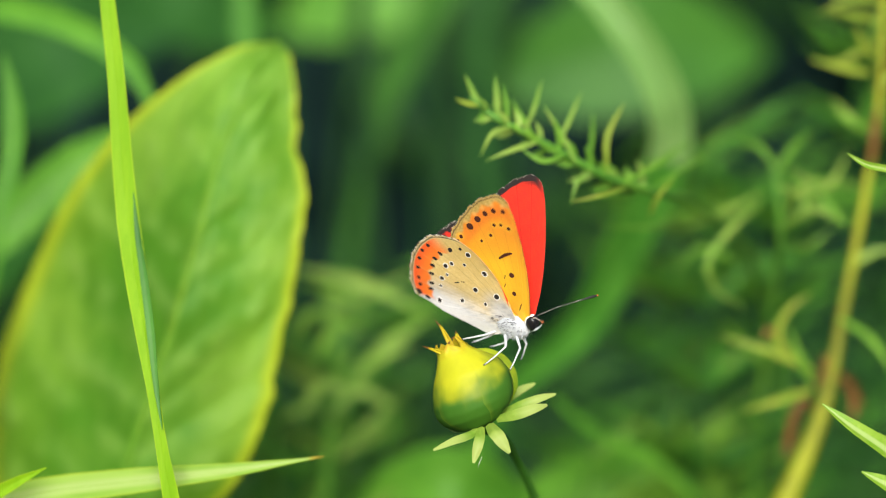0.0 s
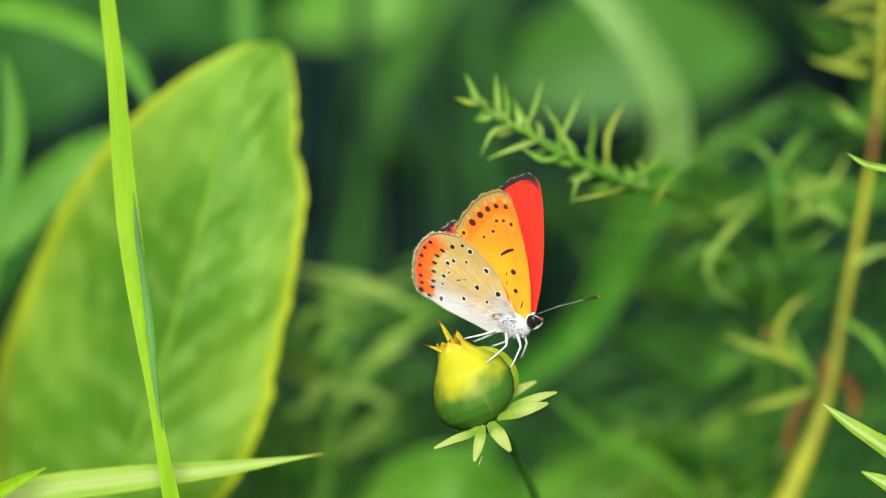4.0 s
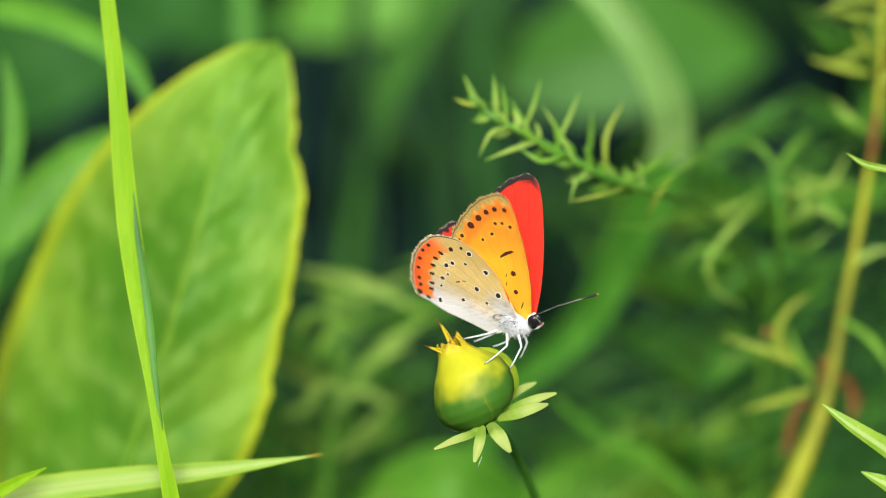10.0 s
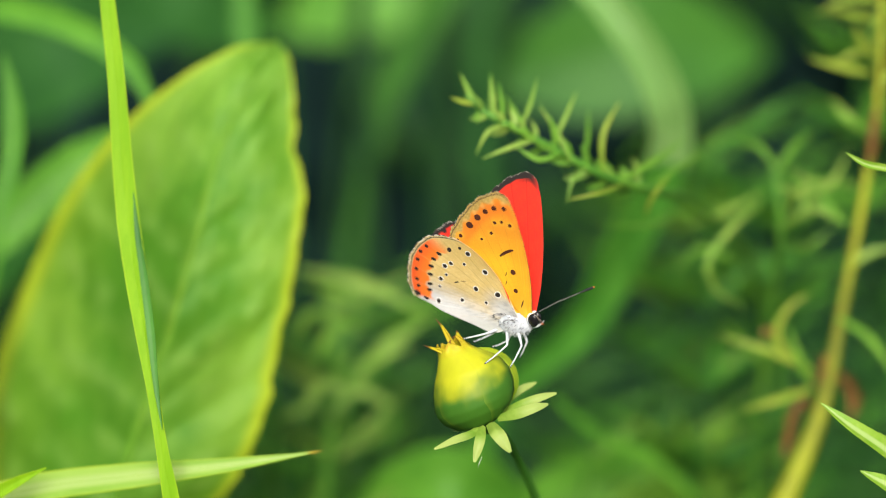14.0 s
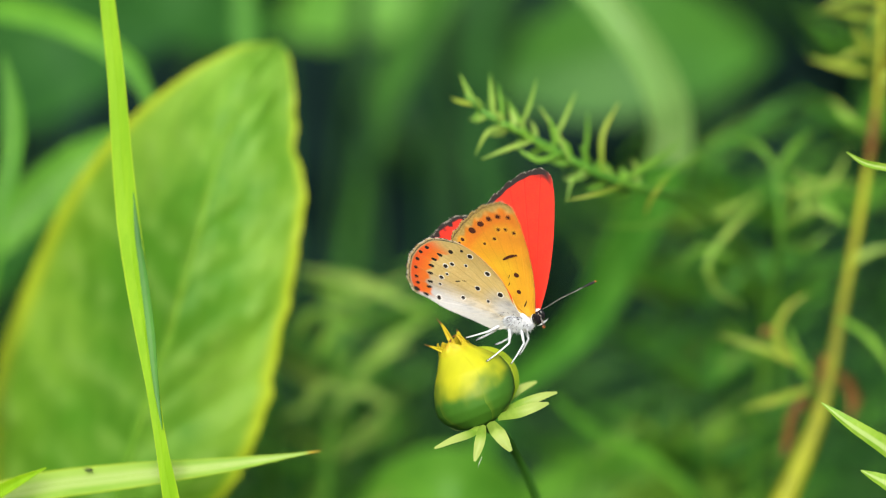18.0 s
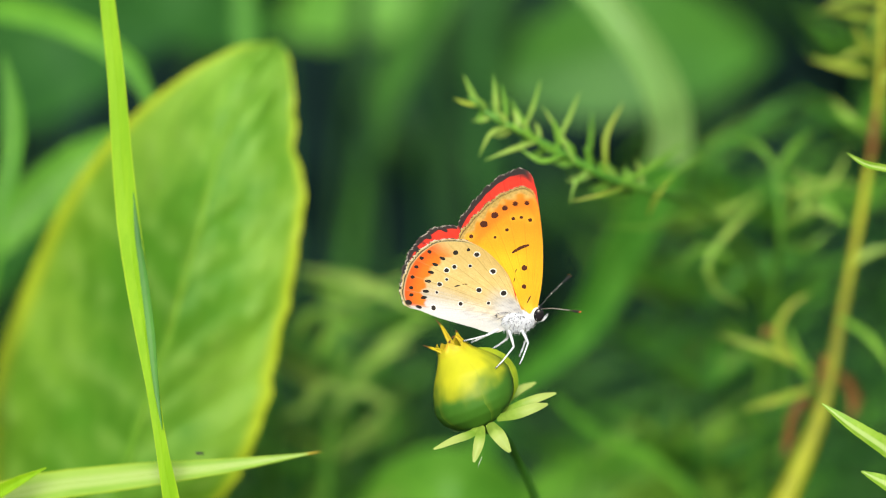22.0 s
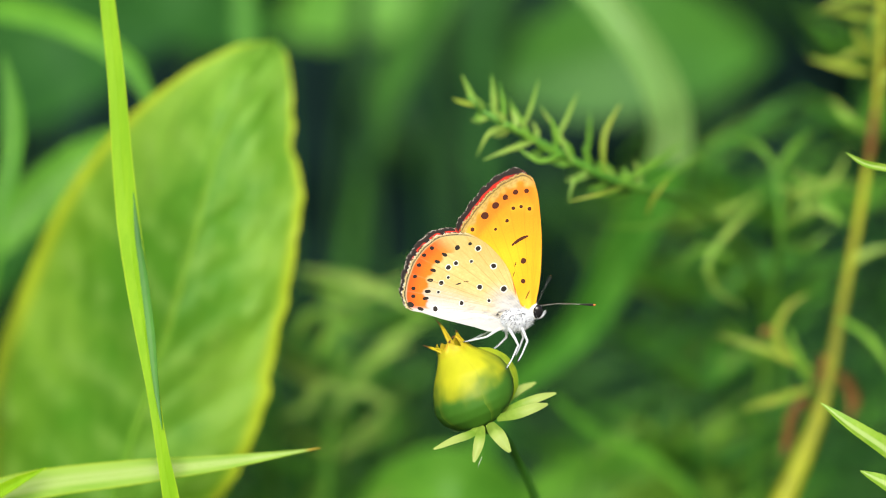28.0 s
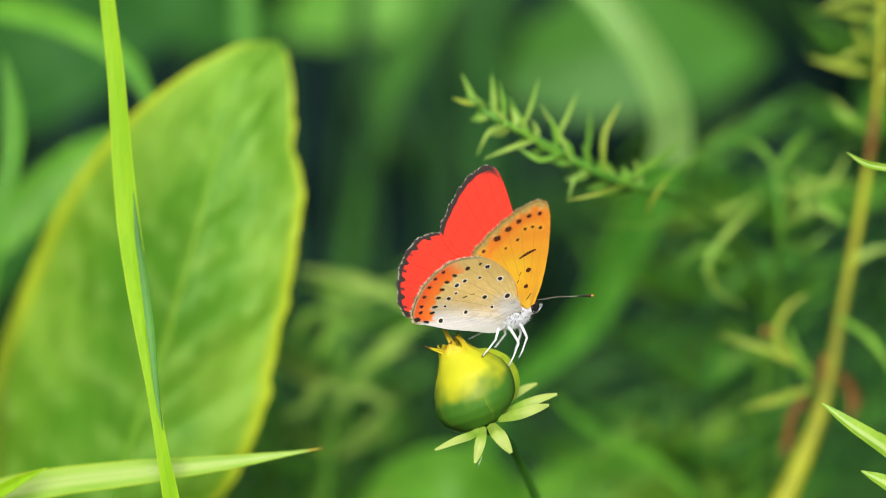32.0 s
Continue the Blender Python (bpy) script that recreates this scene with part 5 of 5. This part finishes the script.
def motions():
    # seconds, turn, pitch, lean, opening of the wings, place across and up (mm)
    poses = [
        (0, -29.8, 12.3, 17.8, 12.1, 8.68, -11.25), (0.5, -29.5, 12.3, 18.4, 15.1, 8.97, -10.92), (1, -29.9, 11.7, 17.7, 15.9, 8.9, -11.05), (1.5, -30.5, 11.7, 17.4, 13.9, 8.82, -11.08),
        (2, -30, 11.1, 17.1, 11.1, 8.88, -11.19), (2.5, -30, 11, 17.5, 12.2, 8.8, -11.13), (3, -29.8, 11.4, 17.9, 10.9, 8.89, -11.1), (3.5, -30.6, 12, 17.3, 9.3, 8.81, -11.06),
        (5.5, -29.9, 11.4, 18, 13, 8.89, -10.99), (6, -28.9, 11.2, 18.1, 13.1, 9.19, -10.78), (6.5, -28.7, 11.5, 18.3, 8.4, 8.88, -10.98), (7, -28.9, 11.3, 19.2, 8.9, 8.88, -11),
        (7.5, -28.3, 11.6, 18.3, 12.1, 9.38, -10.91), (8, -28.4, 11, 18, 14, 8.79, -11.15), (8.5, -28.4, 11.3, 19.1, 12.7, 9.04, -11.01), (9, -28.6, 11.6, 19.7, 11.2, 8.8, -11.15),
        (9.5, -28.4, 11.5, 19.6, 11.7, 8.83, -11.09), (10, -28.8, 11.4, 19.4, 10.6, 8.91, -11.07), (10.5, -28.8, 10.9, 19.4, 8.3, 8.76, -11.17), (11, -29, 11.2, 19.7, 8.2, 9.01, -11.02),
        (11.5, -29.1, 11.6, 17.8, 10.7, 8.63, -11.37), (12, -28.5, 10.7, 16.9, 15.4, 9.05, -10.9), (12.5, -28.5, 10.5, 19, 14.5, 8.55, -11.38), (13, -26.4, 10.5, 20.4, 4.7, 8.85, -11.01),
        (13.5, -26, 10.2, 19.4, 7.2, 8.74, -11.06), (14, -26.8, 10.1, 19.3, 11.1, 8.88, -10.94), (14.5, -25.8, 9.2, 17.7, 15.7, 9.01, -10.82), (16.5, -22.9, 11.6, 20.6, 7.6, 8.87, -10.93),
        (17, -21, 10.5, 17.55, 19.35, 8.94, -10.69), (17.5, -21.3, 10.8, 19.45, 18.45, 8.87, -10.71), (18, -21.8, 11.8, 20.55, 18.05, 9.17, -10.49), (18.5, -21.7, 11, 19.65, 21.95, 9.27, -10.48),
        (19, -21.1, 10.7, 18.4, 12.7, 8.84, -10.76), (19.5, -15.8, 10.1, 18.2, 2, 8.93, -10.98), (20, -9.5, 9, 18.35, 0.85, 8.77, -10.9), (20.5, -4.2, 6.5, 15.45, 0.65, 8.84, -10.99),
        (21, -1.7, 5.8, 18.4, 5.4, 8.7, -10.78), (21.5, -2, 5.1, 18.8, 9.8, 8.98, -10.59), (22, 1.3, 3.7, 17.9, 10.9, 8.81, -10.74), (22.5, 2.8, 2.5, 18.8, 13.8, 8.84, -10.64),
        (23, 2.9, 1.8, 18.4, 17.9, 8.78, -10.53), (23.5, 1.3, 2.6, 17.4, 20.4, 8.84, -10.44), (24, 1.1, 2.7, 16.5, 22.5, 8.85, -10.36), (24.5, 2.2, 1.7, 16.9, 17.9, 8.87, -10.46),
        (25, 3.5, 1.1, 17.6, 19.6, 8.66, -10.56), (25.5, 3.2, 1.1, 17.9, 21.7, 8.65, -10.43), (27.5, 13.3, 0.9, 12.9, 3.4, 8.72, -10.48), (28, 12.8, 0.9, 12.6, 4.6, 8.71, -10.61),
        (28.5, 16.4, -0.7, 12.6, 17.8, 8.62, -10.18), (29, 17.9, -2.2, 15.1, 19.1, 8.45, -10.21), (29.5, 20.3, -3.9, 15.4, 15.4, 8.36, -10.31), (30, 21.2, -4.8, 16.7, 18.5, 8.25, -10.44),
        (30.5, 21, -5, 16, 17.5, 8.03, -9.87), (31, 22.2, -5.8, 16.6, 18.9, 8.16, -10.33), (31.5, 23.7, -6.5, 17.6, 20.6, 7.98, -10.03), (32, 22.8, -6, 17.6, 21.9, 8.54, -10.28),
    ]
    walk(FLY, [(t, fly_pose(a, b, c, x, z)) for t, a, b, c, w, x, z in poses])
    for nm, s in (("R", 1), ("L", -1)):
        for kind in ("fore", "hind"):
            walk(FLY_PARTS[kind + nm], [(t, Matrix.Translation((0, 0.0006 if nm == "L" else 0, 0)) @ Matrix.Rotation(radians(s * w), 4, "X")) for t, a, b, c, w, x, z in poses])
    # feelers: seconds, spread, rise
    feelers = {"R": [(0, -52, 20), (12, -56, 15), (13, -57, 2), (14, -57, 16), (17, -64, 12), (19, -62, 15), (20, -50, 12), (21, -54, 15), (22, -58, 16), (25, -60, 14), (28, -53, 12), (29, -58, 12), (32, -60, 17)],
               "L": [(0, 58, 9), (3, 58, 7), (6, 59, 6), (9, 59, 6), (12, 59, 7), (13, 61, 9), (14, 62, 9), (17, 61, 12), (19, 61, 13), (20, 66, 11), (21, 65, 11), (22, 62, 12), (25, 56, 9), (28, 65, 11), (29, 60, 9), (32, 57, 5)]}
    for nm, rows in feelers.items():
        at = FLY_PARTS["antenna" + nm].location.copy()
        walk(FLY_PARTS["antenna" + nm], [(t, Matrix.Translation(at) @ Matrix.Rotation(radians(a), 4, "Z") @ Matrix.Rotation(radians(-e), 4, "Y")) for t, a, e in rows])
    # feet: seconds, and where each foot stands
    feet = {"R1": [(0, 903, 650, -3.2), (19.5, 903, 648, -3.2), (20.3, 919, 645, -2.5), (25.5, 919, 645, -2.5), (27.5, 916, 641, -2.5), (32, 918, 643, -2.5)],
            "R2": [(0, 857, 645, -4.2), (19.5, 857, 645, -4.2), (20.3, 876, 655, -4.2), (25.5, 876, 655, -4.2), (27.5, 896, 643, -3.6), (32, 899, 643, -3.6)],
            "R3": [(0, 816, 601, -1.8), (19.5, 816, 601, -1.8), (20.3, 823, 602, -1.8), (28.5, 824, 604, -1.8), (29.5, 853, 630, -3.6), (32, 854, 630, -3.6)],
            "L1": [(0, 922, 632, 1.5), (25.5, 918, 632, 1.5), (27.5, 912, 632, 1.5), (32, 910, 632, 1.5)],
            "L2": [(0, 869, 612, 2.0), (32, 874, 618, 2.0)],
            "L3": [(0, 840, 604, 2.0), (19.5, 840, 604, 2.0), (20.5, 836, 606, 2.0), (32, 824, 604, 2.0)]}
    for key, stands in feet.items():
        rows = []
        for t, a, b, c, w, x, z in poses:
            ts = [q[0] for q in stands]
            goal = spot(*[float(np.interp(t, ts, [q[k] for q in stands])) for k in (1, 2, 3)])
            hip = Vector(HIPS[key]) / 1000
            way = (fly_pose(a, b, c, x, z).inverted() @ goal - hip).normalized()
            zax = -way
            xax = (Vector((1, 0, 0.2)) - zax * Vector((1, 0, 0.2)).dot(zax)).normalized()
            yax = zax.cross(xax)
            m = Matrix((xax, yax, zax)).transposed().to_4x4()
            rows.append((t, Matrix.Translation(hip) @ m))
        walk(FLY_PARTS[key], rows)
    # the small fly: seconds, place, and the turn of its head
    steps = [(0, -60, 880, 10, 0), (17.3, -60, 880, 10, 0), (18, 158, 836, 8.5, 0), (18.5, 160, 833, 8.5, 10), (19, 242, 827, 8, 0), (19.5, 278, 826, 8, 0), (20, 320, 809, 7.5, 0), (20.5, 324, 810, 7.5, -10), (21, 348, 806, 7.5, 0), (21.5, 345, 806, 7.5, 5),
             (22, 354, 807, 7.5, 0), (22.4, 358, 804, 7.5, -30), (22.8, 358, 805, 7.5, -75), (25.5, 358, 805, 7.5, -75), (26.0, 300, 760, 16, -40), (26.6, 90, 690, 22, 0), (27.1, -80, 640, 24, 0), (32, -80, 640, 24, 0)]
    walk(MIDGE, [(t, Matrix.Translation(spot(x, y, d)) @ Matrix.Rotation(radians(a), 4, "Y")) for t, x, y, d, a in steps])
    # plants that stir in the air: seconds, shift across and up (mm)
    sways = {
        BUD_PLANT: [(0, 0.00, -0.00), (1, 0.12, -0.00), (2, 0.18, -0.00), (3, 0.18, 0.12), (3.5, 0.12, 0.24), (5.5, 0.12, 0.24), (6, 0.35, 0.35), (7, 0.12, 0.24), (8, 0.00, -0.00), (9, 0.00, -0.00), (10, 0.12, 0.12), (11, 0.23, 0.24), (12, 0.23, 0.24), (12.5, -0.23, -0.17), (13, 0.18, 0.12), (14, 0.12, 0.12), (14.5, 0.18, 0.24), (16.5, 0.00, 0.12), (17, 0.06, 0.24), (18, 0.18, 0.24), (19, 0.00, 0.24), (20, 0.00, 0.24), (21, -0.06, 0.24), (22, 0.06, 0.12), (23, 0.12, 0.24), (24, 0.12, 0.12), (25, 0.12, 0.12), (25.5, 0.00, 0.24), (27.5, -0.06, 0.24), (28, 0.06, 0.12), (29, 0.00, 0.12), (30, 0.00, 0.06), (31, 0.00, 0.18), (32, 0.23, -0.00)],
        NEAR["leaf"]: [(0, 0.26, -0.00), (1, 0.26, -0.00), (2, 0.26, -0.00), (3, 0.26, -0.00), (3.5, 0.26, -0.00), (5.5, 0.26, -0.00), (6, 0.44, -0.00), (7, 0.50, -0.00), (8, 0.32, -0.00), (9, 0.00, -0.00), (10, 0.00, -0.00), (11, 0.13, -0.00), (12, 0.12, -0.00), (12.5, -0.19, -0.00), (13, -0.44, -0.00), (14, 0.00, -0.00), (14.5, 0.00, -0.00), (16.5, 0.00, -0.00), (17, 0.06, -0.00), (18, 0.12, -0.00), (19, 0.00, -0.00), (20, 0.00, -0.00), (21, 0.00, -0.00), (22, 0.06, -0.00), (23, 0.19, -0.00), (24, 0.00, -0.00), (25, 0.12, -0.00), (25.5, 0.00, -0.00), (27.5, -0.25, 0.13), (28, -0.25, 0.13), (29, -0.31, 0.13), (30, -0.19, 0.13), (31, -0.06, 0.13), (32, -0.12, 0.13)],
        NEAR["sprig"]: [(0, -0.06, 0.06), (1, 0.07, -0.00), (2, 0.06, -0.00), (3, 0.00, 0.12), (3.5, 0.00, 0.19), (5.5, 0.00, 0.31), (6, -0.12, 0.31), (7, 0.19, 0.31), (8, 0.19, 0.19), (9, 0.00, -0.00), (10, -0.25, 0.12), (11, 0.00, 0.12), (12, -0.50, 0.31), (12.5, -0.94, 0.12), (13, -0.81, 0.19), (14, -0.68, 0.38), (14.5, -0.37, 0.31), (16.5, -0.18, 0.12), (17, -0.25, 0.12), (18, -0.75, 0.31), (19, -0.75, 0.38), (20, -0.68, 0.44), (21, -0.44, 0.44), (22, -0.25, 0.12), (23, -0.50, 0.12), (24, -0.56, 0.12), (25, -0.88, -0.00), (25.5, -0.62, 0.31), (27.5, -0.44, 0.38), (28, -0.50, 0.19), (29, -0.81, 0.31), (30, -0.44, 0.31), (31, -0.68, 0.50), (32, -0.50, 0.31)],
        NEAR["low"]: [(0, 0.48, -0.59), (1, 0.36, -0.71), (2, 0.48, -0.71), (3, 0.60, -0.59), (3.5, 0.48, -0.35), (5.5, 0.48, -0.12), (6, 0.48, -0.12), (7, 0.71, -0.23), (8, 0.71, -0.00), (9, 0.00, -0.00), (10, 0.24, -0.35), (11, 0.48, -0.23), (12, 0.48, -0.35), (12.5, 0.48, -0.47), (13, 0.12, 0.12), (14, 0.24, 0.12), (14.5, 0.36, -0.00), (16.5, 0.24, -0.00), (17, 0.12, 0.36), (18, 0.12, 0.12), (19, 0.12, 0.36), (20, 0.24, 0.36), (21, 0.12, 0.24), (22, 0.12, -0.00), (23, 0.48, 0.12), (24, 0.24, 0.12), (25, 0.36, -0.00), (25.5, 0.24, 0.24), (27.5, -0.36, 0.84), (28, 0.00, 0.48), (29, -0.23, 0.36), (30, 0.00, 0.60), (31, -0.23, 0.95), (32, 0.24, 0.48)],
        NEAR["edge"]: [(0, 0.00, 0.06), (1, 0.06, -0.00), (2, 0.00, -0.00), (3, 0.06, 0.06), (3.5, 0.00, 0.06), (5.5, 0.00, 0.12), (6, 0.12, 0.18), (7, 0.12, 0.12), (8, 0.12, 0.06), (9, 0.00, -0.00), (10, -0.06, 0.06), (11, 0.06, 0.12), (12, -0.23, 0.06), (12.5, -0.41, 0.12), (13, -0.30, 0.18), (14, -0.18, 0.18), (14.5, -0.12, 0.23), (16.5, 0.00, 0.12), (17, 0.00, 0.12), (18, -0.12, 0.23), (19, -0.23, 0.23), (20, -0.23, 0.23), (21, -0.06, 0.23), (22, -0.06, 0.12), (23, -0.12, 0.23), (24, -0.12, 0.12), (25, -0.23, 0.23), (25.5, -0.12, 0.23), (27.5, -0.18, 0.30), (28, -0.18, 0.18), (29, -0.23, 0.23), (30, -0.06, 0.23), (31, -0.18, 0.35), (32, -0.06, 0.18)],
        NEAR["yellow"]: [(0, 0.00, -0.00), (1, 0.00, -0.00), (2, 0.00, -0.00), (3, 0.00, -0.00), (3.5, 0.00, -0.00), (5.5, 0.00, -0.00), (6, 0.07, -0.00), (7, 0.13, -0.00), (8, 0.13, -0.00), (9, 0.00, -0.00), (10, -0.07, -0.00), (11, -0.07, -0.00), (12, -0.20, -0.00), (12.5, -0.40, 0.14), (13, -0.53, 0.14), (14, -0.20, 0.07), (14.5, -0.20, 0.07), (16.5, -0.13, 0.07), (17, -0.13, 0.07), (18, -0.27, 0.14), (19, -0.34, 0.14), (20, -0.27, 0.14), (21, -0.13, 0.14), (22, -0.13, 0.14), (23, -0.40, 0.14), (24, -0.40, 0.14), (25, -0.40, 0.14), (25.5, -0.40, 0.14), (27.5, -0.34, 0.14), (28, -0.34, 0.14), (29, -0.34, 0.14), (30, -0.34, 0.14), (31, -0.40, 0.14), (32, -0.27, 0.14)],
    }
    for ob, rows in sways.items():
        top = 0.40
        walk(ob, [(t, Matrix.Translation(ob_at) @ Matrix.Rotation(x / 1000 / top, 4, "Y") @ Matrix.Translation((0, 0, z / 1000)))
                  for ob_at in [ob.location.copy()] for t, x, z in rows])


motions()
